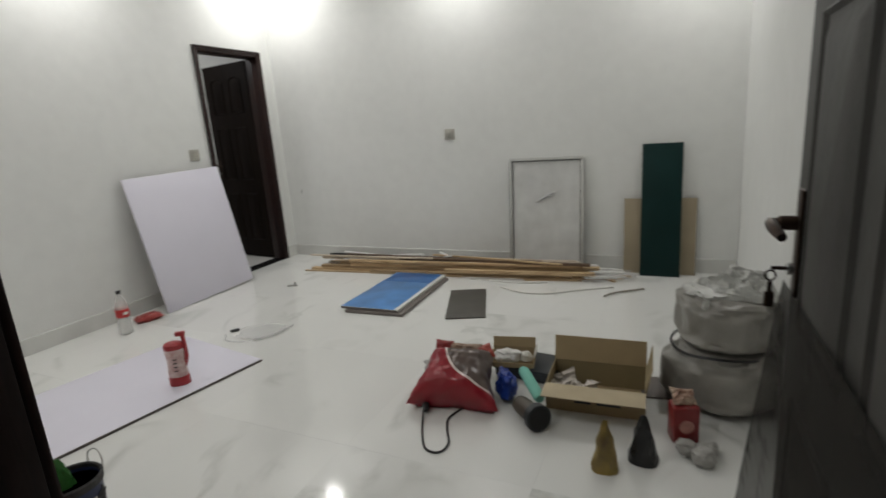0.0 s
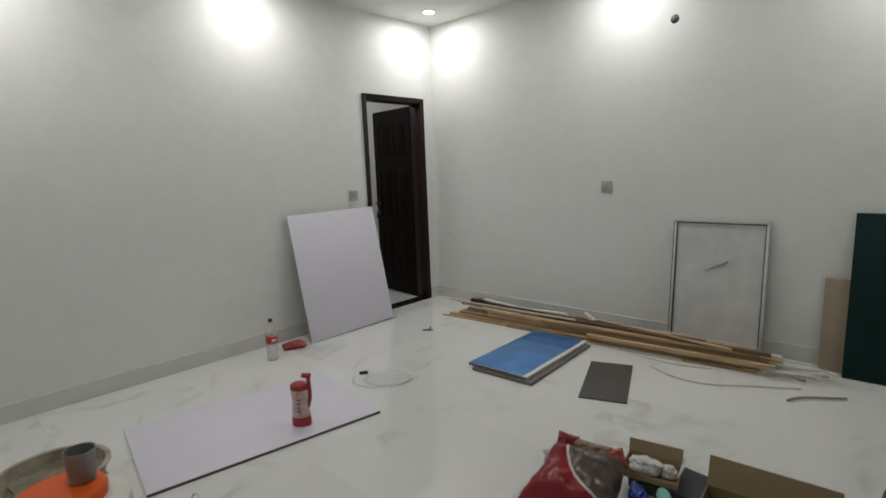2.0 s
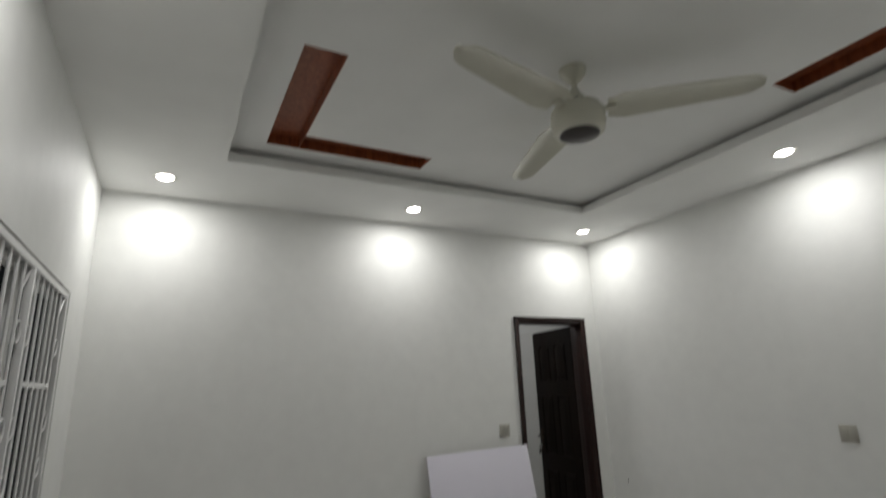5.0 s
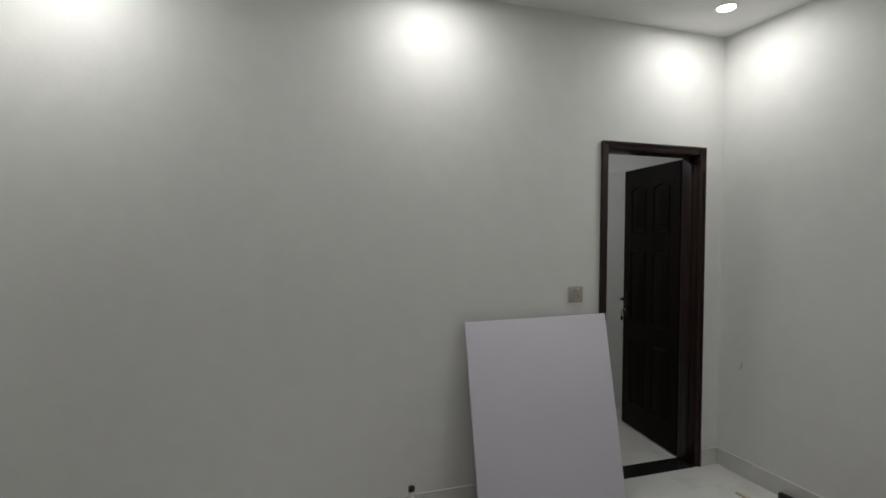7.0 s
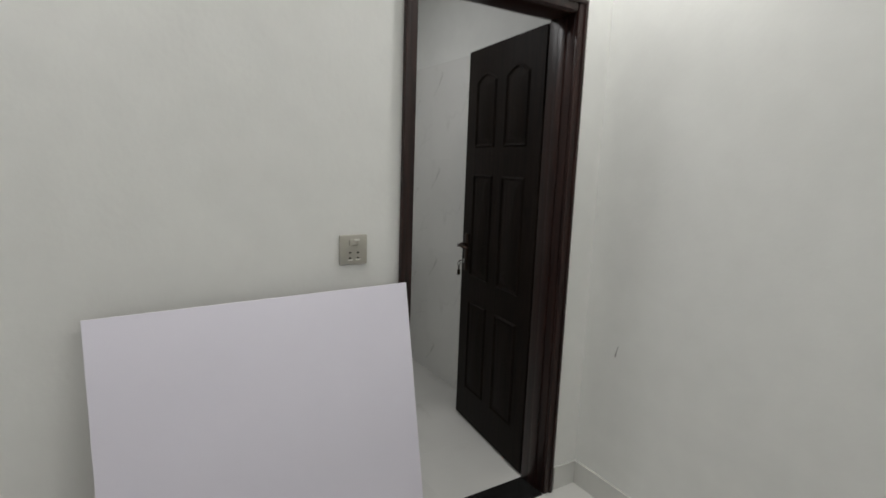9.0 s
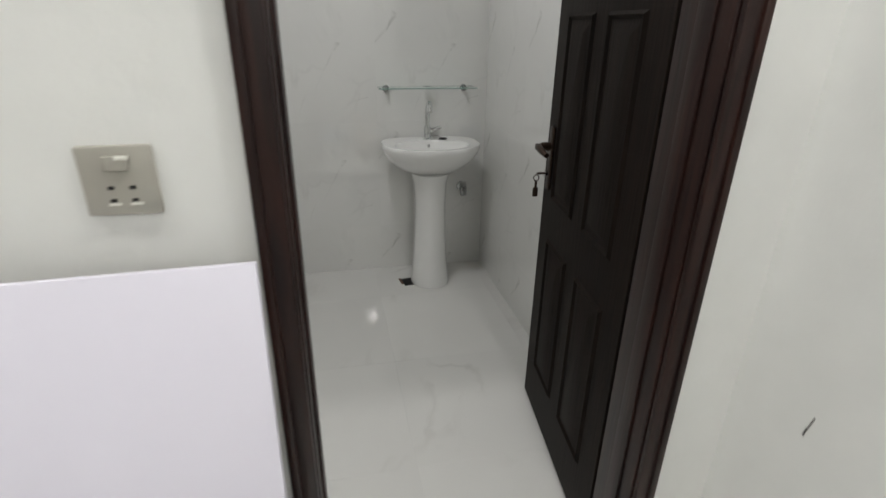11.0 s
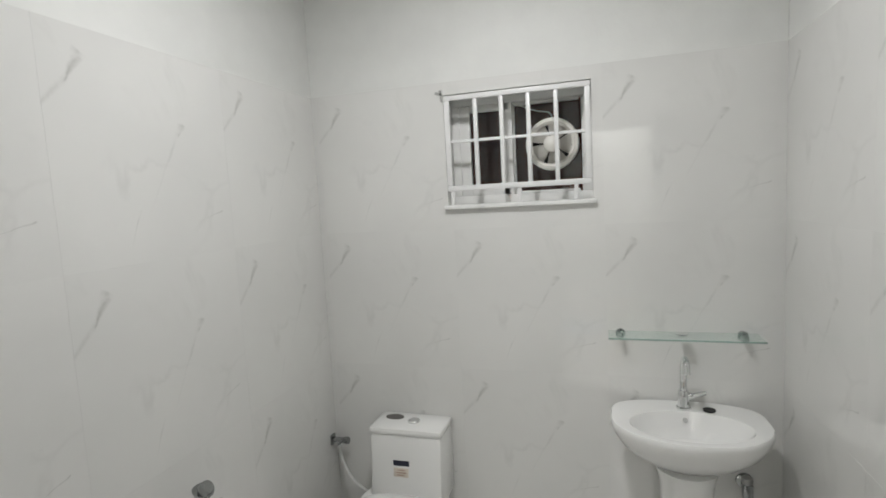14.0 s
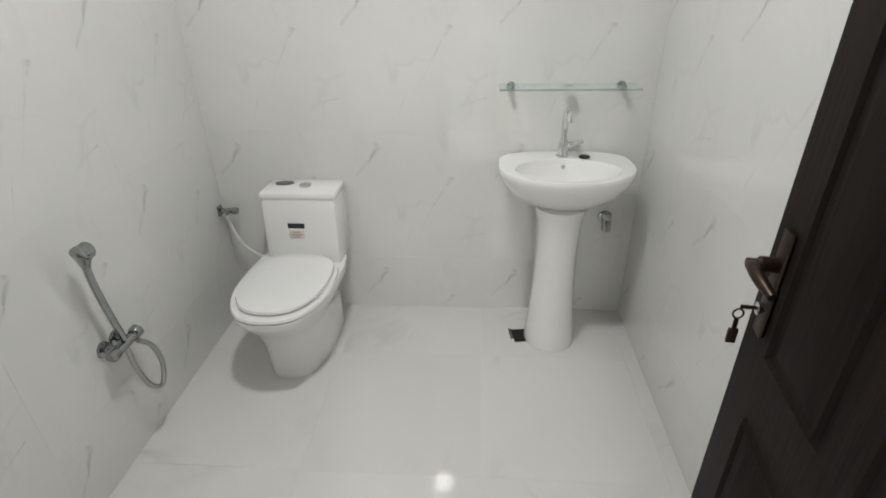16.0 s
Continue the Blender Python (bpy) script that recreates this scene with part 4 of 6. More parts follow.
# bidet valve and hose beside the toilet
t = thing("bidet_valve", "chrome angle valve with a white hose to the toilet", "valve", pose(-2.07, BL, 0.532))
part("flange", box((-0.018, 0, -0.024), (0.018, 0.012, 0.024), 0.004), M_FITTING, t)
part("stem", lathe([(0.012, 0), (0.012, 0.05), (0.016, 0.052), (0.016, 0.075), (0.0, 0.077)], 16, pose(0, 0.012, 0, -90)), M_FITTING, t)
part("lever", tube([(0, 0.06, 0), (0.03, 0.063, 0.004), (0.055, 0.063, 0.006)], 0.006, 8), M_FITTING, t)
part("hose", tube(smooth_path([(0.0, 0.04, -0.01), (0.004, 0.045, -0.08), (0.012, 0.09, -0.17), (0.02, 0.17, -0.225), (0.02, 0.24, -0.235)], 6), 0.0075, 10), mat("white_hose", (0.70, 0.70, 0.68), 0.4, vary=0.05), t, "white flexible hose")

# hand shower and mixer on the side wall
t = thing("shower_mixer", "chrome wall mixer with hand shower and looped hose", "shower", pose(-1.235, BL, 0.442))
for s in (-1, 1):
    part("escutcheon", lathe([(0.028, 0), (0.026, 0.008), (0.014, 0.012), (0.014, 0.045)], 20, pose(s * 0.03, 0, 0, -90)), M_FITTING, t)
    part("tap_knob", lathe([(0.016, 0), (0.022, 0.008), (0.022, 0.026), (0.014, 0.034), (0.0, 0.035)], 18, pose(s * 0.043, 0.055, 0.006, 0, 90 * s, 0)), M_FITTING, t)
part("body", tube([(-0.046, 0.055, 0), (0.046, 0.055, 0)], 0.015, 14), M_FITTING, t)
hp = smooth_path([(0.0, 0.058, 0.02), (0.014, 0.054, 0.13), (0.027, 0.054, 0.24), (0.034, 0.060, 0.31), (0.040, 0.072, 0.362)], 5)
part("hand_shower", tube(hp, [0.011 + (0.020 * max(0, (i / (len(hp) - 1) - 0.72) / 0.28)) for i in range(len(hp))], 14), M_FITTING, t)
part("shower_head", lathe([(0.0, 0.0), (0.018, 0.002), (0.025, 0.012), (0.025, 0.024), (0.0, 0.03)], 22, pose(0.040, 0.068, 0.355, -62, 0, 0)), M_FITTING, t)
part("hose", tube(smooth_path([(0.0, 0.055, -0.015), (-0.002, 0.06, -0.10), (-0.02, 0.07, -0.19), (-0.06, 0.08, -0.225), (-0.10, 0.075, -0.17), (-0.09, 0.07, -0.08), (-0.04, 0.068, -0.015)], 7), 0.0085, 10), M_METAL, t, "ribbed metal hose")

# open floor waste beside the pedestal
t = thing("floor_waste", "open square drain hole with a chipped edge in the tiles", "floor drain", pose(-1.90, -0.445, 0.0, 0, 0, 8))
part("pit", box((-0.045, -0.035, -0.008), (0.045, 0.035, 0.0016)), M_DARK, t)
part("broken_edge", box((-0.05, -0.048, -0.004), (0.02, -0.036, 0.006), 0.002), mat("rusty_mortar", (0.16, 0.10, 0.07), 0.9, vary=0.3, scale=60), t)

# ceiling light of the bathroom
t = thing("ceiling_light", "round white bathroom ceiling light, lit", "ceiling lamp", pose(-1.12, -0.93, BH))
part("rim", lathe([(0.118, 0.0), (0.118, -0.028), (0.100, -0.034), (0.096, -0.028), (0.096, 0.0)], 36), M_WHITE, t)
part("diffuser", lathe([(0.0, -0.031), (0.097, -0.029), (0.097, -0.024), (0.0, -0.024)], 36), M_DIFFUSER, t, "glowing diffuser")

# ---- bathroom window ----
t = thing("window_1", "white sliding bathroom window with bars, dark outside", "window", kind="structure")
wy0, wy1, wz0, wz1 = -1.205, -0.615, 1.598, 2.055
xin = FX - 0.10
for lo, hi in (((wy0, wz0), (wy1, wz0 + 0.035)), ((wy0, wz1 - 0.035), (wy1, wz1)), ((wy0, wz0 + 0.035), (wy0 + 0.035, wz1 - 0.035)), ((wy1 - 0.035, wz0 + 0.035), (wy1, wz1 - 0.035))):
    part("window_frame", box((xin - 0.07, lo[0], lo[1]), (xin, hi[0], hi[1]), 0.003), M_ALU, t)
ym = (wy0 + wy1) / 2 - 0.05
sa = (wy0 + 0.035, ym + 0.02, xin - 0.03)
sb = (ym - 0.02, wy1 - 0.035, xin - 0.062)
for (a, b, x), tr in ((sa, 0.03), (sb, 0.012)):
    for lo, hi in (((a, wz0 + 0.035), (a + 0.045, wz1 - 0.035)), ((b - (0.045 if x == sa[2] else 0.008), wz0 + 0.035), (b, wz1 - 0.035)), ((a + 0.045, wz0 + 0.035), (b - 0.016, wz0 + (0.08 if x == sa[2] else 0.046))), ((a + 0.045, wz1 - 0.035 - tr), (b - 0.016, wz1 - 0.035))):
        part("sash", box((x, lo[0], lo[1]), (x + 0.026, hi[0], hi[1]), 0.003), M_ALU, t)
    pn = part("pane", box((x + 0.010, a + 0.043, wz0 + (0.078 if x == sa[2] else 0.044)), (x + 0.015, b - 0.015, wz1 - 0.033 - tr)), M_PANE, t)
    pn.visible_shadow = False
part("window_sill", box((FX - 0.10, wy0 - 0.012, wz0 - 0.016), (FX + 0.034, wy1 + 0.012, wz0 + 0.002), 0.004), M_CER, t, "white marble sill")
# bars
t = thing("window_grille", "white welded steel bars across the bathroom window", "window bars")
gx = FX + 0.016
gy0, gy1, gz0, gz1 = -1.2, -0.618, 1.658, 2.048
for lo, hi in (((gy0, gz0), (gy1, gz0 + 0.022)), ((gy0, gz1 - 0.02), (gy1, gz1)), ((gy0, gz0 + 0.022), (gy0 + 0.022, gz1 - 0.02)), ((gy1 - 0.022, gz0 + 0.022), (gy1, gz1 - 0.02))):
    part("frame_bar", box((gx - 0.010, lo[0], lo[1]), (gx + 0.010, hi[0], hi[1]), 0.002), M_GRILLE, t)
for k in range(4):
    y = gy0 + 0.022 + (gy1 - gy0 - 0.044) * (k + 1) / 5
    part("upright_bar", box((gx - 0.007, y - 0.0085, gz0 + 0.021), (gx + 0.007, y + 0.0085, gz1 - 0.019), 0.0015), M_GRILLE, t)
zc = 1.862
part("cross_bar", box((gx - 0.0085, gy0 + 0.021, zc - 0.006), (gx + 0.0035, gy1 - 0.021, zc + 0.006), 0.0015), M_GRILLE, t)
for y in (gy0 + 0.02, gy1 - 0.06, -0.9):
    part("foot", box((gx - 0.008, y - 0.008, wz0 + 0.002), (gx + 0.008, y + 0.008, gz0 + 0.001), 0.001), M_GRILLE, t)
# grey mortar smeared at the upper corner of the opening
for y, z, a, ln in ((-1.213, 2.052, 10, 0.05), (-1.225, 2.062, 70, 0.03)):
    ob = part("mortar_smear", box((-0.0005, -0.006, -ln / 2), (0.0014, 0.006, ln / 2), 0.0006), mat("grey_mortar", (0.42, 0.42, 0.40), 0.9, vary=0.3, scale=60), bath_wall_far)
    ob.matrix_basis = pose(BX, y, z, a, 0, 0)
# exhaust fan set in the pane
t = thing("exhaust_fan", "round cream exhaust fan with five blades in the window pane", "exhaust fan", pose(FX - 0.128, -0.777, 1.832, 0, 90, 0))
M_CREAM = mat("aged_cream_plastic", (0.82, 0.80, 0.74), 0.4, vary=0.08, scale=14)
part("ring", lathe([(0.082, 0.0), (0.104, 0.0), (0.110, 0.010), (0.106, 0.030), (0.092, 0.036), (0.082, 0.028), (0.082, 0.0)], 40), M_CREAM, t)
part("hub", lathe([(0.034, 0.012), (0.034, 0.032), (0.027, 0.038), (0.0, 0.040)], 24), M_CREAM, t)
for k in range(5):
    bm = bmesh.new()
    vs = []
    for r, w, tw in ((0.022, 0.014, 0.008), (0.05, 0.032, 0.012), (0.072, 0.042, 0.014), (0.079, 0.041, 0.012)):
        vs.append([bm.verts.new((r, -w, 0.022 - tw)), bm.verts.new((r + 0.002, 0.0, 0.022)), bm.verts.new((r, w, 0.020 + tw * 0.5))])
    for a, b in zip(vs, vs[1:]):
        for i in range(2):
            bm.faces.new((a[i], b[i], b[i + 1], a[i + 1]))
    bmesh.ops.solidify(bm, geom=bm.faces[:], thickness=0.003)
    bmesh.ops.transform(bm, matrix=pose(0, 0, 0, 0, 0, 72 * k + 15), verts=bm.verts[:])
    part("blade", bm, M_CREAM, t)
part("backing", lathe([(0.0, 0.0), (0.083, 0.0), (0.083, 0.002), (0.0, 0.002)], 32), M_DARK, t, "dark opening behind the blades")
part("cord", tube(smooth_path([(-0.105, 0.005, 0.02), (-0.13, -0.01, 0.025), (-0.14, -0.06, 0.03), (-0.17, -0.13, 0.02), (-0.185, -0.16, 0.01)], 5), 0.003, 6), M_WHITE, t)

# ---- bedroom window with bars ----
# opaque dark sheets added before the glass so the panes show no glare
M_PANEDARK = dull(mat("dark_pane_sheet", (0.022, 0.023, 0.027), 0.9, vary=0.3, scale=12, bump=0.2, bscale=300), 0.1)
t = thing("window_2", "white bedroom window with added dark sheets behind bars", "window", kind="structure")
yi = -D - 0.052
for lo, hi in (((WX0, WZ0), (WX1, WZ0 + 0.05)), ((WX0, WZ1 - 0.05), (WX1, WZ1)), ((WX0, WZ0 + 0.05), (WX0 + 0.035, WZ1 - 0.05)), ((WX1 - 0.035, WZ0 + 0.05), (WX1, WZ1 - 0.05)), ((1.275, WZ0 + 0.05), (1.325, WZ1 - 0.05))):
    part("window_frame", box((lo[0], yi - 0.07, lo[1]), (hi[0], yi, hi[1]), 0.003), M_ALU, t)
for a, b in ((WX0 + 0.035, 1.275), (1.325, WX1 - 0.035)):
    part("pane", box((a, yi - 0.055, WZ0 + 0.05), (b, yi - 0.050, WZ1 - 0.05)), M_PANE, t).visible_shadow = False
    part("fly_screen", box((a, yi - 0.030, WZ0 + 0.05), (b, yi - 0.028, WZ1 - 0.05)), M_PANEDARK, t, "dark sheet added to keep glare off the pane")
part("window_sill", box((WX0 - 0.02, -D - 0.052, WZ0 - 0.02), (WX1 + 0.02, -D + 0.03, WZ0 + 0.001), 0.004), M_ALU, t, "white marble sill")
t = thing("window_grille", "white ornamental steel window bars in front of the glass", "window bars")
gy = -D - 0.018
x0, x1, z0, z1 = WX0 + 0.004, WX1 - 0.004, WZ0 + 0.006, WZ1 - 0.004
for lo, hi in (((x0, z0), (x1, z0 + 0.03)), ((x0, z1 - 0.03), (x1, z1)), ((x0, z0 + 0.03), (x0 + 0.026, z1 - 0.03)), ((x1 - 0.026, z0 + 0.03), (x1, z1 - 0.03)), ((1.287, z0 + 0.03), (1.313, z1 - 0.03))):
    part("frame_bar", box((lo[0], gy - 0.013, lo[1]), (hi[0], gy + 0.013, hi[1]), 0.002), M_GRILLE, t)
for a, b in ((x0 + 0.026, 1.287), (1.313, x1 - 0.026)):
    m0 = a + 0.10
    m1 = b - 0.10
    for k in range(6):
        x = m0 + (m1 - m0) * k / 5
        part("upright_bar", tube([(x, gy, z0 + 0.029), (x, gy, z1 - 0.029)], 0.0065, 8), M_GRILLE, t)
    for z in (z0 + 0.28, z0 + 0.78):
        part("cross_bar", box((m0, gy - 0.004, z - 0.011), (m1, gy + 0.004, z + 0.011), 0.001), M_GRILLE, t)
    for xs, xe in ((a, m0), (b, m1)):
        for zs, ze in ((z1 - 0.03, z1 - 0.13), (z0 + 0.03, z0 + 0.13)):
            part("corner_brace", tube([(xs, gy, zs), (xe, gy, ze)], 0.006, 8), M_GRILLE, t)
        for z in (z0 + 0.42, z0 + 0.62, z0 + 0.96):
            s = 1 if xe > xs else -1
            pts = [(xe - s * (0.045 + 0.04 * math.cos(u)), gy, z + 0.04 * math.sin(u)) for u in [k * math.pi / 6 for k in range(12)]]
            part("scroll", tube(pts, 0.005, 6, None, True), M_GRILLE, t)

# yard wall close outside, so that the panes show night
structure("backdrop_yard", box((-0.5, -5.6, -0.1), (2.3, -5.45, 3.2)), mat("night_render_wall", (0.10, 0.10, 0.10), 0.9, vary=0.3, scale=3), "dark yard wall outside")
structure("backdrop_shaft", box((-3.3, -2.2, -0.1), (-3.15, 0.4, 3.2)), mat("night_brick_wall", (0.30, 0.10, 0.055), 0.9, vary=0.4, scale=5), "dark wall of the ventilation shaft outside")

# ---- loose things in the bedroom ----


def pillow(w, l, h, n=22, pinch=0.18, wrinkle=0.012, seed=0.0):
    """A stuffed bag: two bulging sheets that meet in a seam, corners drawn out, with creases."""
    bm = bmesh.new()
    grids = []
    for sgn in (1, -1):
        g = []
        for i in range(n + 1):
            row = []
            for j in range(n + 1):
                u, v = -1 + 2 * i / n, -1 + 2 * j / n
                px = u * w / 2 * (1 - pinch * (1 - abs(v)) * abs(u) * 0.6)
                py = v * l / 2 * (1 - pinch * (1 - abs(u)) * abs(v) * 0.6)
                bulge = max(0.0, (1 - u ** 4)) ** 0.6 * max(0.0, (1 - v ** 4)) ** 0.6
                edge = (i in (0, n)) or (j in (0, n))
                z = 0 if edge else sgn * (h / 2 * bulge + wrinkle * noise.noise((u * 3 + seed, v * 3, sgn)) + wrinkle * 0.6 * noise.noise((u * 8 + seed, v * 8, sgn)))
                row.append(bm.verts.new((px, py, z)))
            g.append(row)
        grids.append(g)
        for i in range(n):
            for j in range(n):
                f = (g[i][j], g[i + 1][j], g[i + 1][j + 1], g[i][j + 1])
                bm.faces.new(f if sgn > 0 else tuple(reversed(f)))
    bmesh.ops.remove_doubles(bm, verts=bm.verts[:], dist=1e-5)
    return bm


def lump(rx, ry, rz, p=0.6, wrinkle=0.02, freq=6.0, seed=0.0, nu=40, nv=24, flat=True):
    """A slack rounded mass with creases; its lowest point at z=0."""
    bm = bmesh.new()
    rings = []
    for i in range(1, nv):
        phi = -math.pi / 2 + math.pi * i / nv
        ring = []
        for j in range(nu):
            th = 2 * math.pi * j / nu
            c, s = math.cos(phi), math.sin(phi)
            cc = c ** p
            ss = abs(s) ** p * (1 if s > 0 else -1)
            d = Vector((math.cos(th) * c, math.sin(th) * c, s))
            k = 1 + wrinkle / max(rx, 0.05) * (noise.noise(d * freq * 0.35 + Vector((seed, 0, 0))) * 1.6 + noise.noise(d * freq + Vector((0, seed, 0))) * 0.7 + 0.3 * noise.noise(d * freq * 2.3))
            ring.append(bm.verts.new((rx * cc * math.cos(th) * k, ry * cc * math.sin(th) * k, max(0.0, rz + rz * ss * (k if s > 0 else 1)))))
        rings.append(ring)
    for a, b in zip(rings, rings[1:]):
        for j in range(nu):
            q = (j + 1) % nu
            bm.faces.new((a[j], a[q], b[q], b[j]))
    bm.faces.new(list(reversed(rings[0])))
    bm.faces.new(rings[-1])
    return bm


# plank pile along the far wall
M_PINE = wood("pine_strip", (0.56, 0.41, 0.24), (0.34, 0.225, 0.115), 0.6, (1.2, 22, 22), 3, 0.34, 0.2)
M_BROWNS = wood("brown_strip", (0.16, 0.10, 0.06), (0.07, 0.045, 0.03), 0.6, (1.2, 22, 22), 3, 0.3, 0.2)
M_WSTRIP = mat("white_pvc_and_glare", (0.68, 0.68, 0.66), 0.4, vary=0.06, scale=10)
M_BSTRIP = mat("black_strip", (0.015, 0.015, 0.015), 0.4, vary=0.3, scale=10)
M_PALE = wood("weathered_strip", (0.52, 0.45, 0.36), (0.36, 0.30, 0.23), 0.7, (1.2, 22, 22), 3, 0.2, 0.2)
rnd = random.Random(5)


def strip(name, label, x0, y0, x1, y1, z0, z1, w, h, material, group):
    a, b = Vector((x0, y0, z0)), Vector((x1, y1, z1))
    d = b - a
    m = Matrix.Translation((a + b) / 2) @ pose(0, 0, 0, 0, -math.degrees(math.asin(d.z / d.length)), math.degrees(math.atan2(d.y, d.x)))
    ln = d.length
    bm = bmesh.new()
    n = 7
    rows = []
    bow = rnd.uniform(-0.006, 0.006)
    for i in range(n + 1):
        s = -1 + 2 * i / n
        off = bow * (1 - s * s) * 2
        rows.append([bm.verts.new((s * ln / 2, off + dy * w / 2, dz * h)) for dy, dz in ((-1, 0), (1, 0), (1, 1), (-1, 1))])
    for p, q in zip(rows, rows[1:]):
        for k in range(4):
            j = (k + 1) % 4
            bm.faces.new((p[k], q[k], q[j], p[j]))
    bm.faces.new(rows[0])
    bm.faces.new(list(reversed(rows[-1])))
    bmesh.ops.recalc_face_normals(bm, faces=bm.faces[:])
    return solid(name, bm, material, label, "wood strip", group, m=m, shade=False)


PG = "strips piled by the wall"
PL = "sawn pale timber strip lying in a pile by the wall"
for k, (x0, y0, x1, y1, z0, z1, w, h) in enumerate((
        (0.62, -0.50, 3.18, -0.33, 0.0, 0.0, 0.05, 0.022), (0.75, -0.44, 3.25, -0.28, 0.0, 0.0, 0.05, 0.024), (0.66, -0.375, 3.10, -0.225, 0.0, 0.0, 0.05, 0.020),
        (0.80, -0.315, 3.22, -0.17, 0.0, 0.0, 0.048, 0.022), (0.72, -0.47, 3.28, -0.305, 0.024, 0.024, 0.055, 0.022), (0.88, -0.40, 3.15, -0.245, 0.024, 0.024, 0.05, 0.020),
        (0.70, -0.33, 2.70, -0.20, 0.024, 0.022, 0.05, 0.020), (1.05, -0.45, 3.24, -0.285, 0.046, 0.046, 0.05, 0.024), (0.78, -0.385, 2.95, -0.27, 0.046, 0.044, 0.045, 0.018),
        (1.60, -0.43, 3.32, -0.30, 0.070, 0.070, 0.06, 0.020))):
    strip("timber_strip", PL, x0, y0, x1, y1, z0, z1, w, h, M_BROWNS if k in (2, 6) else M_PINE, PG)
strip("timber_strip", "thin grey timber strip lying before the pile", 0.58, -0.565, 2.2, -0.47, 0, 0, 0.025, 0.010, M_PINE, PG)
for k in range(26):
    ya = -0.46 + 0.35 * rnd.random()
    xa = rnd.uniform(0.6, 1.5)
    ln = rnd.uniform(1.2, 3.25 - xa)
    lv = rnd.choice((0.0, 0.046, 0.068, 0.07)) if ya < -0.2 else 0.0
    ang = rnd.uniform(0.02, 0.11)
    strip("timber_strip", "thin rough timber strip lying loose on the pile", xa, ya, xa + ln, min(-0.12, ya + ln * ang), lv, lv + rnd.uniform(0, 0.012), rnd.uniform(0.018, 0.034), rnd.uniform(0.008, 0.016), rnd.choice((M_PINE, M_PALE, M_BROWNS, M_PALE, M_PINE)), PG)
for x0, y0, x1, y1, z0, z1, w, h, m in (
        (1.30, -0.52, 3.12, -0.39, 0.0, 0.0, 0.035, 0.03, M_PINE), (1.05, -0.475, 3.20, -0.345, 0.092, 0.094, 0.03, 0.018, M_PINE), (0.70, -0.42, 2.60, -0.315, 0.094, 0.094, 0.04, 0.024, M_PALE),
        (1.55, -0.40, 3.26, -0.36, 0.114, 0.112, 0.034, 0.02, M_BROWNS), (0.95, -0.36, 2.85, -0.28, 0.118, 0.10, 0.03, 0.018, M_BROWNS), (2.05, -0.50, 3.30, -0.41, 0.046, 0.05, 0.035, 0.026, M_PINE),
        (0.55, -0.43, 1.90, -0.41, 0.118, 0.13, 0.022, 0.012, M_PALE), (1.85, -0.30, 3.05, -0.44, 0.132, 0.134, 0.02, 0.012, M_PINE)):
    strip("timber_strip", "thick pale timber batten lying on the pile", x0, y0, x1, y1, z0, z1, w, h, m, PG)
# white trim; the strips from x 3.2 to 3.5 paint in the glare there
for x0, y0, x1, y1, z0, z1 in ((0.80, -0.20, 1.55, -0.13, 0.10, 0.04), (1.05, -0.16, 1.75, -0.30, 0.05, 0.13), (1.75, -0.10, 2.05, -0.36, 0.06, 0.145), (3.18, -0.24, 3.50, -0.13, 0.02, 0.0), (3.22, -0.42, 3.52, -0.27, 0.03, 0.0)):
    strip("pvc_strip", "white strip among the timber, plastic trim and painted glare", x0, y0, x1, y1, z0, z1, 0.04, 0.012, M_WSTRIP, "white strips")
solid("clear_sheet", lump(0.20, 0.10, 0.03, 0.7, 0.05, 5, 6.4, 40, 12), film("dusty_clear_sheet", (0.66, 0.65, 0.62), 0.22), "clear crumpled plastic sheet at the end of the timber pile", "plastic film", m=pose(3.40, -0.34, 0.014, 0, 0, 18))
for x0, y0, x1, y1, z in ((0.50, -0.05, 0.86, -0.04, 0.0), (0.98, -0.075, 1.42, -0.055, 0.0), (1.5, -0.09, 1.85, -0.06, 0.0), (2.1, -0.085, 2.42, -0.06, 0.0)):
    strip("edge_strip", "short black plastic strip by the skirting", x0, y0, x1, y1, z, z, 0.022, 0.042, M_BSTRIP, "black strips")
for x0, y0, x1, y1, z0, z1 in ((0.85, -0.15, 1.6, -0.13, 0.0, 0.0), (1.5, -0.19, 2.05, -0.15, 0.02, 0.01), (1.95, -0.36, 2.15, -0.12, 0.072, 0.03), (1.3, -0.24, 1.75, -0.2, 0.045, 0.045), (3.12, -0.05, 3.50, -0.06, 0.0, 0.0), (2.4, -0.14, 3.05, -0.1, 0.0, 0.0), (1.60, -0.12, 1.80, -0.32, 0.075, 0.095), (1.82, -0.09, 2.04, -0.30, 0.10, 0.095), (1.3, -0.20, 1.95, -0.17, 0.06, 0.06), (0.95, -0.42, 1.9, -0.33, 0.094, 0.094), (2.2, -0.36, 3.3, -0.24, 0.094, 0.08), (3.0, -0.20, 3.45, -0.16, 0.0, 0.0), (1.1, -0.27, 1.45, -0.16, 0.05, 0.02)):
    strip("pvc_strip", "white strip among the timber, plastic trim and painted glare", x0, y0, x1, y1, z0, z1, 0.03, 0.012, M_WSTRIP, "white strips")
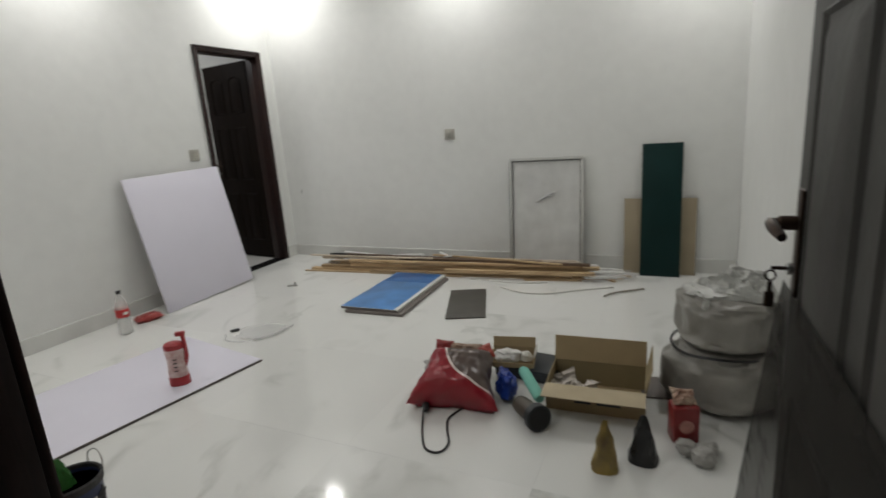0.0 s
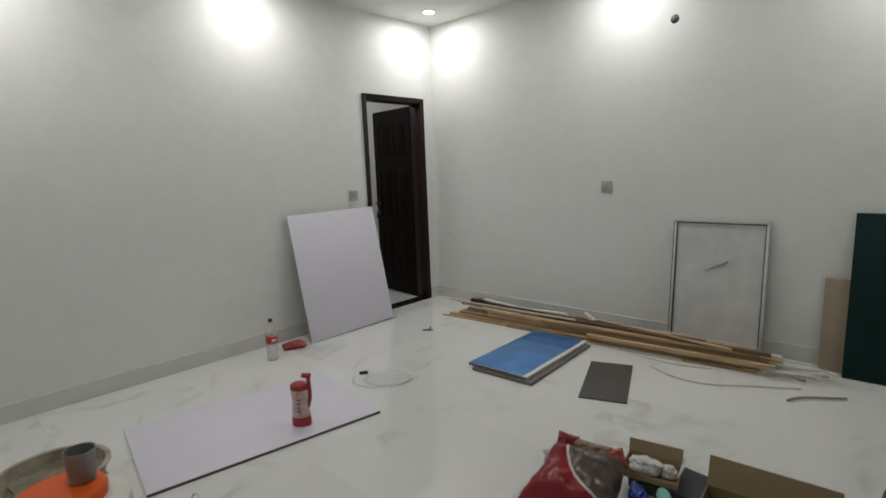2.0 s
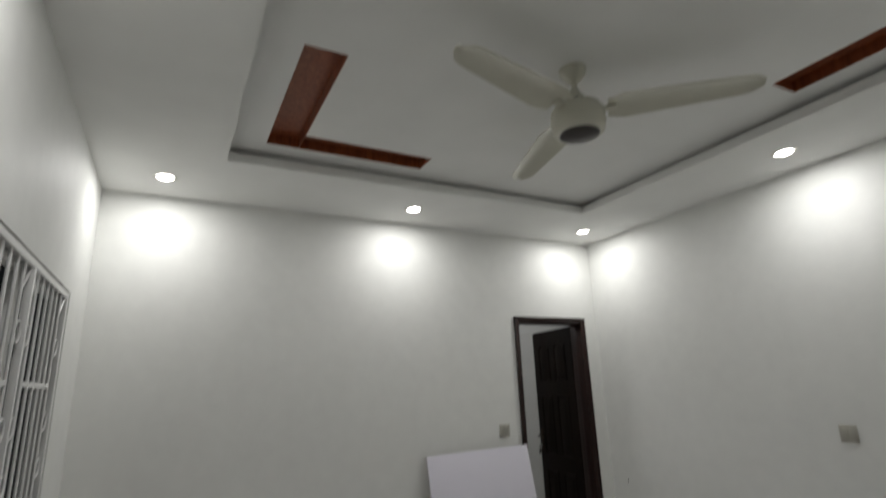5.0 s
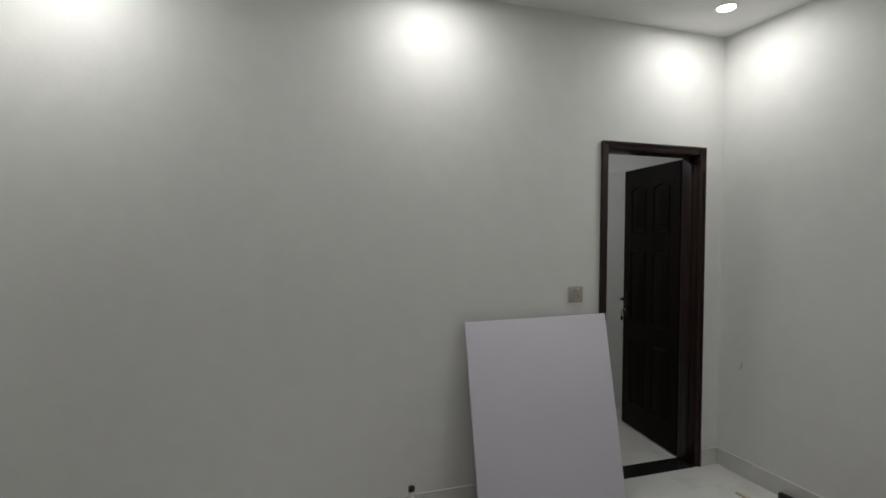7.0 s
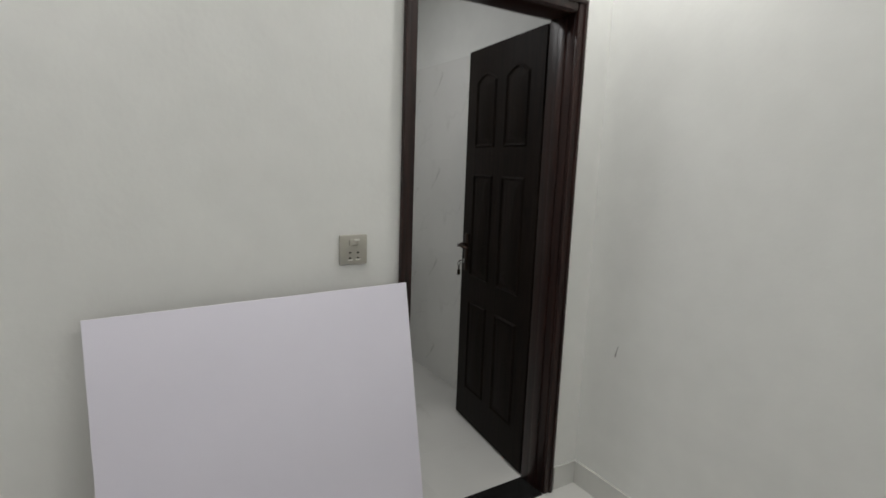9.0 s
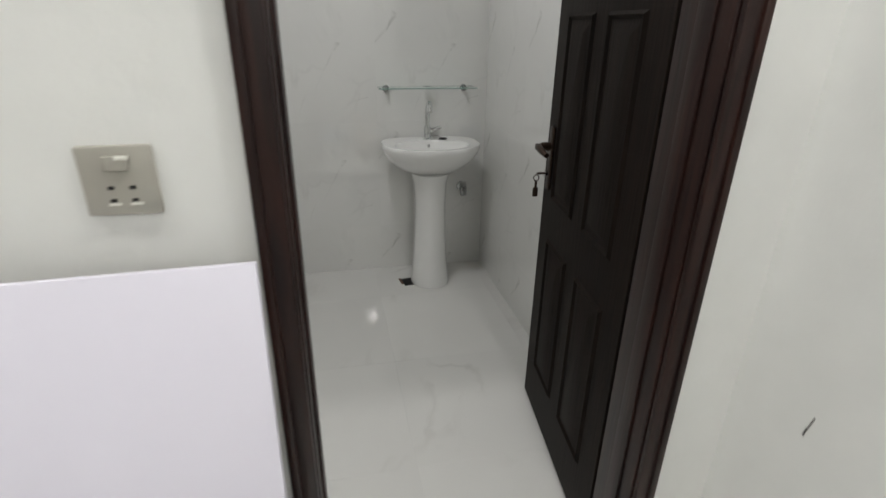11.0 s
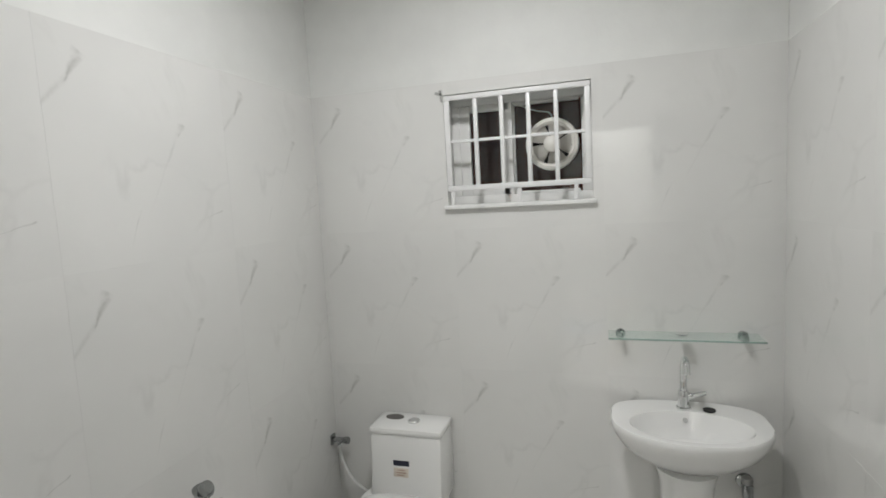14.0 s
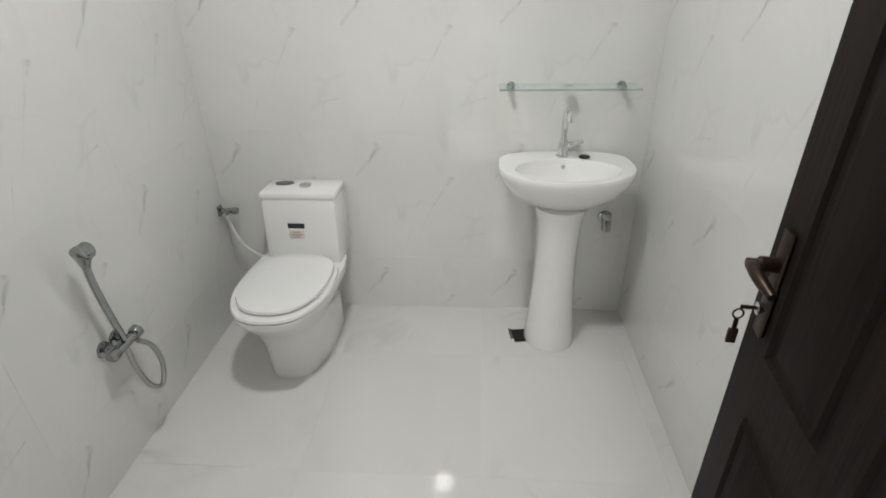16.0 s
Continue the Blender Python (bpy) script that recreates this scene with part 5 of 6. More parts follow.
for pts, r in (([(2.62, -0.69, 0.004), (2.80, -0.78, 0.004), (3.0, -0.775, 0.004), (3.2, -0.66, 0.004), (3.45, -0.52, 0.004)], 0.008), ([(2.3, -0.53, 0.004), (2.7, -0.56, 0.004), (2.95, -0.5, 0.004)], 0.007)):
    solid("edging_strip", tube(smooth_path(pts, 6), r, 8), mat("pale_edging", (0.58, 0.57, 0.53), 0.5, vary=0.15, scale=20), "pale bent plastic edging strip on the floor", "plastic strip", "edging strips")
for x0, y0, x1, y1 in ((2.75, -0.47, 3.2, -0.40), (3.15, -0.36, 3.5, -0.30), (3.2, -0.25, 3.45, -0.38), (3.3, -0.30, 3.55, -0.22)):
    strip("offcut", "short timber offcut on the floor", x0, y0, x1, y1, 0, 0, 0.03, 0.012, M_PINE, "offcuts")
solid("bent_rod", tube([(3.42, -0.76, 0.012), (3.45, -0.70, 0.012), (3.50, -0.65, 0.012), (3.67, -0.54, 0.012)], 0.0065, 8), mat("brown_rod", (0.20, 0.17, 0.13), 0.5, vary=0.2, scale=30), "short bent grey-brown rod on the floor", "rod")

# red sack
M_SACK = mat("red_printed_sack", (0.28, 0.012, 0.022), 0.28, vary=0.2, scale=7, bump=0.12, bscale=16)
nt = M_SACK.node_tree
bs = nt.nodes["Principled BSDF"]
src = bs.inputs["Base Color"].links[0].from_socket
tcx = nt.nodes.new("ShaderNodeTexCoord")
dist = nt.nodes.new("ShaderNodeVectorMath")
dist.operation = "DISTANCE"
dist.inputs[1].default_value = (0.21, 0.18, 0.0)
flat = nt.nodes.new("ShaderNodeMapping")
flat.inputs["Scale"].default_value = (1, 1, 0)
nt.links.new(tcx.outputs["Object"], flat.inputs[0])
wav = nt.nodes.new("ShaderNodeTexNoise")
wav.inputs["Scale"].default_value = 9
nt.links.new(flat.outputs[0], wav.inputs["Vector"])
sway = nt.nodes.new("ShaderNodeVectorMath")
sway.operation, sway.inputs[1].default_value, sway.inputs[2].default_value = "MULTIPLY_ADD", (0.03, 0.03, 0.0), (-0.015, -0.015, 0.0)
nt.links.new(wav.outputs["Color"], sway.inputs[0])
bent = nt.nodes.new("ShaderNodeVectorMath")
nt.links.new(flat.outputs[0], bent.inputs[0])
nt.links.new(sway.outputs[0], bent.inputs[1])
nt.links.new(bent.outputs[0], dist.inputs[0])
cr = nt.nodes.new("ShaderNodeValToRGB")
cr.color_ramp.interpolation = "CONSTANT"
els = cr.color_ramp.elements
els[0].position, els[0].color = 0.0, (0.095, 0.066, 0.056, 1)
els[1].position, els[1].color = 0.275, (0.66, 0.60, 0.56, 1)
e = els.new(0.287)
e.color = (0, 0, 0, 1)
mixs = nt.nodes.new("ShaderNodeMix")
mixs.data_type = "RGBA"
gt = nt.nodes.new("ShaderNodeMath")
gt.operation, gt.inputs[1].default_value = "LESS_THAN", 0.287
nt.links.new(dist.outputs["Value"], cr.inputs[0])
nt.links.new(dist.outputs["Value"], gt.inputs[0])
nt.links.new(gt.outputs[0], mixs.inputs[0])
nt.links.new(src, mixs.inputs[6])
nt.links.new(cr.outputs[0], mixs.inputs[7])
nt.links.new(mixs.outputs[2], bs.inputs["Base Color"])
t = thing("sack", "glossy red plastic sack with a brown print, opened at the top", "sack", pose(2.955, -2.345, 0.0, 0, 0, 8))
ob = part("bag", pillow(0.44, 0.32, 0.15, 30, 0.25, 0.008, 3.0), M_SACK, t)
for v in ob.data.vertices:
    v.co.x *= 1 - 0.32 * max(0, (v.co.y + 0.16) / 0.32)
    v.co.z *= 1.6
ob.matrix_basis = pose(0, 0.0, 0.098, 26, 0, 0)
ob = part("torn_top", pillow(0.09, 0.09, 0.03, 10, 0.1, 0.012, 9.0), mat("torn_red_film", (0.27, 0.02, 0.02), 0.35, vary=0.3, scale=20), t)
ob.matrix_basis = pose(-0.10, 0.135, 0.185, 60, 10, 10)
ob = part("torn_top", pillow(0.08, 0.08, 0.03, 10, 0.1, 0.012, 5.0), mat("red_orange_film", (0.36, 0.05, 0.03), 0.3, vary=0.2, scale=15), t)
ob.matrix_basis = pose(0.11, 0.135, 0.18, 40, -10, 30)
ob = part("torn_fold", pillow(0.17, 0.07, 0.035, 14, 0.1, 0.014, 6.0), mat("tan_inner_film", (0.30, 0.20, 0.14), 0.45, vary=0.35, scale=22), t, "tan folded sack mouth")
ob.matrix_basis = pose(0.01, 0.135, 0.185, 50, 0, 0)
for k in range(5):
    ob = part("printed_line", box((-0.035 + 0.004 * k, -0.002, 0), (0.035 - 0.006 * (k % 2), 0.002, 0.001)), M_WHITE, t)
    ob.matrix_basis = pose(0.07, 0.01 - 0.012 * k, 0.199 - 0.006 * k, 26, 0, -4)
ob = part("printed_mark", box((-0.02, -0.014, 0), (0.02, 0.014, 0.0015), 0.0006), mat("pale_pink_print", (0.62, 0.36, 0.38), 0.4), t)
ob.matrix_basis = pose(-0.12, -0.035, 0.148, 30, -12, 20)
solid("plastic_scrap", lump(0.06, 0.05, 0.035, 0.7, 0.02, 7, 4.4), mat("dusty_clear_film", (0.45, 0.45, 0.43), 0.35, vary=0.15, scale=20, bump=0.4, bscale=40), "crumpled pale plastic film beside the sack", "plastic film", m=pose(2.74, -2.13, 0.0))

# blue bag, small box, dark case and roller
t = solid("blue_bag", lump(0.048, 0.066, 0.066, 0.75, 0.016, 3.0, 2.2), mat("blue_plastic_bag", (0.012, 0.045, 0.30), 0.3, vary=0.3, scale=14, bump=0.4, bscale=30), "crumpled bright blue plastic bag on the floor", "plastic bag", m=pose(3.168, -2.275, 0.0, 0, 0, 20))
M_CARD = mat("corrugated_card", (0.36, 0.27, 0.15), 0.85, vary=0.12, scale=12, bump=0.1, bscale=90)
# same card, painted lighter for the lit flap and darker for shaded sides
M_CARD_LIT = mat("lit_card", (0.46, 0.385, 0.26), 0.85, vary=0.12, scale=14, bump=0.1, bscale=90)
M_CARD_SHADE = mat("shaded_card", (0.26, 0.205, 0.11), 0.9, vary=0.1, scale=10, bump=0.1, bscale=90)
M_CASE = mat("dark_slate_case", (0.022, 0.026, 0.03), 0.45, vary=0.3, scale=15)
t = thing("tool_case", "dark slate plastic case lying on the floor", "case", pose(3.25, -1.985, 0.0, 0, 0, -6))
part("body", box((-0.19, -0.12, 0), (0.13, 0.10, 0.065), 0.012), M_CASE, t)
part("lid_rim", box((-0.194, -0.124, 0.045), (0.134, 0.104, 0.052), 0.002), M_CASE, t)
t = thing("small_box", "small open cardboard box with crumpled paper in it", "cardboard box", pose(3.135, -2.035, 0.066, 0, 0, 10))
for lo, hi, nm in (((-0.11, -0.07, 0), (0.11, 0.07, 0.003), "bottom"), ((-0.11, 0.067, 0.003), (0.11, 0.07, 0.055), "side"), ((-0.11, -0.07, 0.003), (0.11, -0.067, 0.026), "side"), ((-0.11, -0.067, 0.003), (-0.107, 0.067, 0.045), "side"), ((0.107, -0.067, 0.003), (0.11, 0.067, 0.05), "side")):
    part(nm, box(lo, hi), M_CARD, t)
ob = part("flap", box((-0.11, 0, 0), (0.11, 0.003, 0.05)), M_CARD, t)
ob.matrix_basis = pose(0, 0.068, 0.055, -14, 0, 0)
ob = part("end_flap", box((0, -0.06, 0), (0.003, 0.06, 0.05)), M_WHITE, t, "white printed flap")
ob.matrix_basis = pose(0.108, 0, 0.05, 0, 24, 0)
solid("crumpled_paper", lump(0.065, 0.045, 0.032, 0.8, 0.018, 3.2, 1.1), mat("crumpled_white_paper", (0.66, 0.65, 0.62), 0.7, vary=0.08, scale=20, bump=0.5, bscale=35), "crumpled white paper in the small box", "paper", m=pose(3.105, -2.045, 0.069))
solid("crumpled_paper", lump(0.035, 0.03, 0.026, 0.8, 0.012, 3, 7.1), M_WHITE, "crumpled white wrapping in the small box", "paper", m=pose(3.198, -2.015, 0.069))
solid("paint_roller", tube([(3.235, -2.20, 0.115), (3.245, -2.215, 0.113), (3.36, -2.385, 0.092), (3.368, -2.40, 0.09)], [0.018, 0.026, 0.026, 0.018], 18), mat("mint_roller_sleeve", (0.20, 0.52, 0.42), 0.7, vary=0.1, scale=25, bump=0.3, bscale=200), "mint green paint roller sleeve resting on a roll", "paint roller")
t = thing("carpet_roll", "brown-grey roll of film with a dark open end", "roll")
a, b = Vector((3.27, -2.385, 0.045)), Vector((3.385, -2.50, 0.06))
d = (b - a).normalized()
part("roll", tube([a, a + d * 0.02, b - d * 0.02, b], [0.036, 0.040, 0.042, 0.042], 26), mat("brown_film_roll", (0.075, 0.06, 0.045), 0.5, vary=0.25, scale=20, bump=0.2, bscale=40), t)
part("rim", tube([b - d * 0.028, b - d * 0.025, b + d * 0.009, b + d * 0.012], [0.052, 0.058, 0.058, 0.054], 28), M_CASE, t, "dark end ring")
part("core", tube([b + d * 0.0125, b + d * 0.0135], 0.048, 24), M_DARK, t)

# large open cardboard box
t = thing("cardboard_box", "large open cardboard box with raised flaps and packing scraps", "cardboard box", pose(3.575, -2.175, 0.0, 0, 0, 3))
bw, bd, bh = 0.42, 0.26, 0.125
part("bottom", box((-bw / 2, -bd / 2, 0), (bw / 2, bd / 2, 0.004)), M_CARD, t)
part("side", box((-bw / 2, -bd / 2, 0.004), (bw / 2, -bd / 2 + 0.004, bh)), M_CARD, t)
part("side", box((-bw / 2, bd / 2 - 0.004, 0.004), (bw / 2, bd / 2, bh)), M_CARD_SHADE, t)
part("side", box((-bw / 2, -bd / 2 + 0.004, 0.004), (-bw / 2 + 0.004, bd / 2 - 0.004, bh)), M_CARD_SHADE, t)
part("side", box((bw / 2 - 0.004, -bd / 2 + 0.004, 0.004), (bw / 2, bd / 2 - 0.004, bh)), M_CARD_SHADE, t)
ob = part("flap", box((-bw / 2, -0.004, 0), (bw / 2, 0, 0.115)), M_CARD, t)
ob.matrix_basis = pose(0, bd / 2, bh, -16, 0, 0)
ob = part("flap", box((-bw / 2, 0, 0), (bw / 2, 0.004, 0.12)), M_CARD_LIT, t)
ob.matrix_basis = pose(0, -bd / 2, bh, 90, 0, 0)
ob = part("flap", box((0, -bd / 2, 0), (0.004, bd / 2 - 0.02, 0.12)), M_CARD_SHADE, t)
ob.matrix_basis = pose(bw / 2 - 0.003, 0, bh, 0, 12, 0)
for x, wdt in ((-0.05, 0.07), (0.06, 0.1)):
    part("printed_bar", box((x - wdt / 2, -bd / 2 - 0.001, 0.045), (x + wdt / 2, -bd / 2 - 0.0002, 0.058)), M_CASE, t)
M_PACK = mat("packing_film", (0.56, 0.51, 0.45), 0.35, vary=0.25, scale=20)
for k, (x, y, r) in enumerate(((-0.15, 0.03, 0.05), (-0.10, -0.05, 0.045), (-0.04, -0.02, 0.04), (0.10, -0.08, 0.028), (-0.17, -0.05, 0.04), (0.02, -0.07, 0.03))):
    solid("packing_scrap", pillow(r * 2.6, r * 2.2, r * 0.6, 12, 0.2, 0.022, k * 3.3), M_PACK, "crumpled clear packing scraps in the box", "packing scrap", "packing scraps", m=pose(3.575 + x, -2.175 + y, r * 0.95 + (0.03 if k in (1, 2) else 0.004), 50 - 23 * k, 35 * (k % 3) - 30, 70 * k))
t = solid("grey_board_piece", box((-0.09, -0.1, 0), (0.09, 0.1, 0.008), 0.001), M_GREYB, "small grey board lying beside the box", "board", m=pose(3.84, -1.99, 0.0, 0, 0, 8))


# packets, can and stones
def packet(name, label, x, y, rz, w, h, d, material, seed):
    bm = bmesh.new()
    n = 14
    rows = []
    for i in range(n + 1):
        s = i / n
        wd = w / 2 * (1 - 0.82 * s ** 1.25)
        dp = d / 2 * (1 - s) ** 0.8 + 0.002
        row = []
        for k in range(18):
            a = 2 * math.pi * k / 18
            q = 0.010 * noise.noise((math.cos(a) * 2 + seed, math.sin(a) * 2, s * 4)) * (1 if 0 < i < n else 0)
            row.append(bm.verts.new((math.copysign(abs(math.cos(a)) ** 0.7, math.cos(a)) * (wd + q), math.sin(a) * (dp + q), s * h)))
        rows.append(row)
    for a, b in zip(rows, rows[1:]):
        for k in range(18):
            j = (k + 1) % 18
            bm.faces.new((a[k], a[j], b[j], b[k]))
    bm.faces.new(list(reversed(rows[0])))
    bm.faces.new(rows[-1])
    return solid(name, bm, material, label, "packet", m=pose(x, y, 0, 0, 0, rz))


M_YEL = mat("yellow_foil_packet", (0.34, 0.24, 0.045), 0.3, vary=0.4, scale=11, dark=(0.07, 0.045, 0.03))
packet("spice_packet", "upright yellow and brown foil packet, folded to a point", 3.675, -2.66, 10, 0.10, 0.20, 0.075, M_YEL, 1.0)
part("printed_patch", lathe([(0.0, 0), (0.03, 0.0), (0.03, 0.001), (0.0, 0.001)], 18, pose(3.678, -2.702, 0.075, 75, 0, 0), None, 0.7, 1.2), mat("brown_print", (0.16, 0.08, 0.03), 0.4), bpy.data.objects["spice_packet"])
packet("black_packet", "upright glossy black plastic packet on the floor", 3.80, -2.57, -8, 0.11, 0.19, 0.08, mat("black_foil", (0.02, 0.02, 0.02), 0.22, vary=0.4, scale=20, bump=0.4, bscale=30), 4.0)
t = thing("red_can", "red square tin with a pale print and a torn lid", "can", pose(3.935, -2.375, 0, 0, 0, 18))
part("body", box((-0.05, -0.04, 0), (0.05, 0.04, 0.155), 0.010), mat("red_tin", (0.22, 0.018, 0.018), 0.3, vary=0.2, scale=20), t)
part("print", lathe([(0.0, 0), (0.028, 0), (0.028, 0.001), (0.0, 0.001)], 20, pose(0.0, -0.0405, 0.075, 90, 0, 0)), mat("pale_print", (0.50, 0.24, 0.20), 0.4, vary=0.3, scale=30), t)
ob = part("torn_lid", pillow(0.10, 0.075, 0.03, 14, 0.2, 0.02, 7.7), mat("torn_pale_lid", (0.50, 0.42, 0.32), 0.45, vary=0.4, scale=22, dark=(0.30, 0.12, 0.08)), t, "torn pale lid bent upwards")
ob.matrix_basis = pose(0.0, 0.012, 0.176, 38, 12, 8)
M_STN = mat("plaster_lump", (0.42, 0.41, 0.38), 0.9, vary=0.3, scale=25, bump=0.5, bscale=50)
for k, (x, y, r) in enumerate(((3.95, -2.475, 0.034), (4.005, -2.52, 0.038), (4.03, -2.455, 0.028))):
    solid("plaster_lump", lump(r * 1.15, r, r * 0.8, 0.8, 0.010, 3, k * 5.5), M_STN, "grey lump of dried plaster on the floor", "plaster lump", "plaster lumps", m=pose(x, y, 0, 0, 0, 30 * k))

# wrapped bundles
M_WRAP = mat("dusty_plastic_wrap", (0.27, 0.257, 0.23), 0.34, vary=0.3, scale=9, bump=0.5, bscale=14)
t = thing("plastic_package", "bulky load wrapped in dusty grey plastic on the floor", "package", pose(4.072, -2.0, 0), "wrapped packages")
part("wrapped_body", lump(0.222, 0.215, 0.140, 0.5, 0.030, 2.8, 1.7, 72, 44), M_WRAP, t)
part("binding_cord", tube([(0.195 * math.cos(a), 0.188 * math.sin(a), 0.262 + 0.006 * math.sin(3 * a)) for a in [k * math.pi / 18 for k in range(36)]], 0.006, 6, None, True), M_BSTRIP, t, "black tied cord")
t = thing("plastic_package", "smaller load in dusty grey plastic stacked on another", "package", pose(4.098, -1.99, 0.268), "wrapped packages")
part("wrapped_body", lump(0.195, 0.190, 0.118, 0.5, 0.030, 2.8, 6.2, 72, 44), M_WRAP, t)
M_PFILM = mat("pale_film", (0.50, 0.50, 0.47), 0.35, vary=0.2, scale=20, bump=0.3, bscale=20)
ob = part("loose_film", lump(0.15, 0.13, 0.022, 0.7, 0.03, 4, 8.8, 44, 14), M_PFILM, t, "pale loose film on top")
ob.location = (-0.02, 0.0, 0.222)
ob = part("gathered_top", pillow(0.30, 0.20, 0.09, 20, 0.2, 0.035, 4.0), M_PFILM, t, "gathered plastic folds")
ob.matrix_basis = pose(0.02, -0.03, 0.248, 22, -8, 10)
ob = part("gathered_top", pillow(0.16, 0.10, 0.07, 16, 0.3, 0.03, 8.0), M_PFILM, t, "gathered plastic folds")
ob.matrix_basis = pose(0.05, 0.0, 0.292, 30, 14, -25)

# cable with plug
t = thing("power_cable", "black power cable with a plug, looped on the floor", "cable")
part("cable", tube(smooth_path([(2.86, -2.54, 0.022), (2.885, -2.60, 0.006), (2.93, -2.69, 0.005), (2.985, -2.77, 0.005), (3.045, -2.775, 0.005), (3.06, -2.71, 0.005), (3.015, -2.62, 0.005), (2.985, -2.545, 0.005), (2.995, -2.49, 0.005), (3.02, -2.42, 0.005)], 8), 0.0048, 8), M_BSTRIP, t)
part("plug", lathe([(0.007, 0), (0.014, 0.01), (0.018, 0.03), (0.018, 0.042), (0.0, 0.044)], 18, pose(2.868, -2.535, 0.02, -80, 0, 20)), M_BSTRIP, t)
for s in (-1, 1):
    part("pin", tube([(2.853 + s * 0.006, -2.496, 0.025), (2.847 + s * 0.006, -2.478, 0.026)], 0.002, 6), M_METAL, t)

# adhesive bottle on the board
M_REDP = mat("red_plastic", (0.36, 0.025, 0.03), 0.35, vary=0.15, scale=20)
t = thing("glue_bottle", "white bottle with red base and cap standing on the board", "bottle", pose(1.44, -2.68, 0.0122, 0, 0, 40))
part("base", lathe([(0.052, 0), (0.054, 0.005), (0.053, 0.045), (0.050, 0.05)], 28, None, None, 1.0, 0.72), M_REDP, t)
part("body", lathe([(0.050, 0.05), (0.049, 0.10), (0.045, 0.14), (0.050, 0.19), (0.049, 0.205)], 28, None, None, 1.0, 0.72), mat("printed_label", (0.68, 0.63, 0.60), 0.4, vary=0.4, scale=28, dark=(0.40, 0.14, 0.12)), t, "white printed label")
part("shoulder", lathe([(0.049, 0.205), (0.052, 0.212), (0.050, 0.232), (0.035, 0.243), (0.0, 0.245)], 28, None, None, 1.0, 0.72), M_REDP, t)
part("grip", tube(smooth_path([(0.04, 0, 0.10), (0.056, 0, 0.16), (0.055, 0, 0.24), (0.052, 0, 0.285)], 5), [0.011] * 16, 10), M_REDP, t)
part("spout", box((0.018, -0.012, 0.272), (0.068, 0.012, 0.296), 0.005), M_REDP, t)
for k in range(4):
    part("printed_line", box((-0.010 + 0.002 * (k % 2), -0.0368, 0.085 + 0.022 * k), (0.010, -0.0352, 0.091 + 0.022 * k), 0.001), M_CASE, t)

# drink bottle, bag and scraps by the skirting
t = thing("drink_bottle", "clear plastic drink bottle with a red label and black cap", "bottle", pose(0.325, -2.23, 0))
M_PET = film("clear_pet", (0.72, 0.72, 0.70), 0.38)
part("body", lathe([(0.036, 0.0), (0.043, 0.008), (0.043, 0.115), (0.041, 0.12), (0.043, 0.125), (0.043, 0.20), (0.036, 0.24), (0.018, 0.28), (0.014, 0.30)], 28), M_PET, t)
part("label", lathe([(0.0435, 0.13), (0.0442, 0.132), (0.0442, 0.185), (0.0435, 0.187)], 28), mat("red_label", (0.50, 0.03, 0.03), 0.4, vary=0.2, scale=30), t, "red wrap-round label")
part("label_mark", box((0.036, -0.02, 0.15), (0.0448, 0.012, 0.168), 0.002), M_WHITE, t)
part("cap", lathe([(0.016, 0.298), (0.016, 0.318), (0.0, 0.319)], 18), M_DARK, t)
solid("red_wrapper", pillow(0.20, 0.11, 0.05, 14, 0.2, 0.016, 2.0), mat("red_wrapper_film", (0.28, 0.03, 0.025), 0.35, vary=0.35, scale=16, bump=0.3, bscale=40), "crumpled dark red wrapper by the skirting", "wrapper", m=pose(0.235, -1.99, 0.022, 0, 0, 68))
t = solid("clear_sheet", lump(0.17, 0.13, 0.010, 0.8, 0.03, 5, 2.9, 40, 10), film("clear_film", (0.80, 0.80, 0.78), 0.22), "clear crumpled plastic sheet lying on the floor", "plastic film", m=pose(1.33, -1.95, 0.0, 0, 0, 40))
t = solid("curled_film", tube(smooth_path([(1.12, -2.07, 0.006), (1.22, -2.15, 0.01), (1.36, -2.12, 0.012), (1.47, -1.96, 0.014), (1.47, -1.80, 0.008)], 7), 0.006, 8), film("milky_film_edge", (0.70, 0.70, 0.68), 0.28), "curled milky plastic sheet edge on the floor", "plastic film")
solid("black_clip", box((-0.016, -0.03, 0), (0.016, 0.03, 0.014), 0.004), M_DARK, "small black plastic clip on the floor", "clip", m=pose(1.117, -1.985, 0, 0, 0, -38))
t = thing("metal_bracket", "small grey metal bracket lying on the floor", "bracket", pose(0.80, -1.015, 0, 0, 0, 25))
part("plate", box((-0.045, -0.02, 0), (0.045, 0.02, 0.006), 0.001), M_METAL, t)
part("tab", box((0.02, -0.02, 0.006), (0.026, 0.02, 0.035), 0.001), M_METAL, t)
solid("paper_scrap", box((-0.012, -0.04, 0), (0.012, 0.04, 0.002)), M_SKIRT, "narrow grey scrap on the floor", "scrap", m=pose(0.60, -3.25, 0, 0, 0, 62))

# water cooler, cup, bowl and bucket by the entrance wall
M_ORANGE = dull(mat("orange_plastic", (0.72, 0.115, 0.018), 0.5, vary=0.1, scale=8), 0.25)
M_REDOR = dull(mat("red_orange_plastic", (0.60, 0.042, 0.014), 0.5, vary=0.1, scale=8), 0.25)
M_OFFW = mat("offwhite_plastic", (0.62, 0.60, 0.55), 0.4, vary=0.08, scale=8)
t = thing("water_cooler", "orange insulated water cooler with a white rim and orange lid", "water cooler", pose(2.10, -3.865, 0))
part("body", lathe([(0.145, 0.0), (0.150, 0.006), (0.158, 0.12), (0.163, 0.39), (0.163, 0.402)], 44), M_REDOR, t)
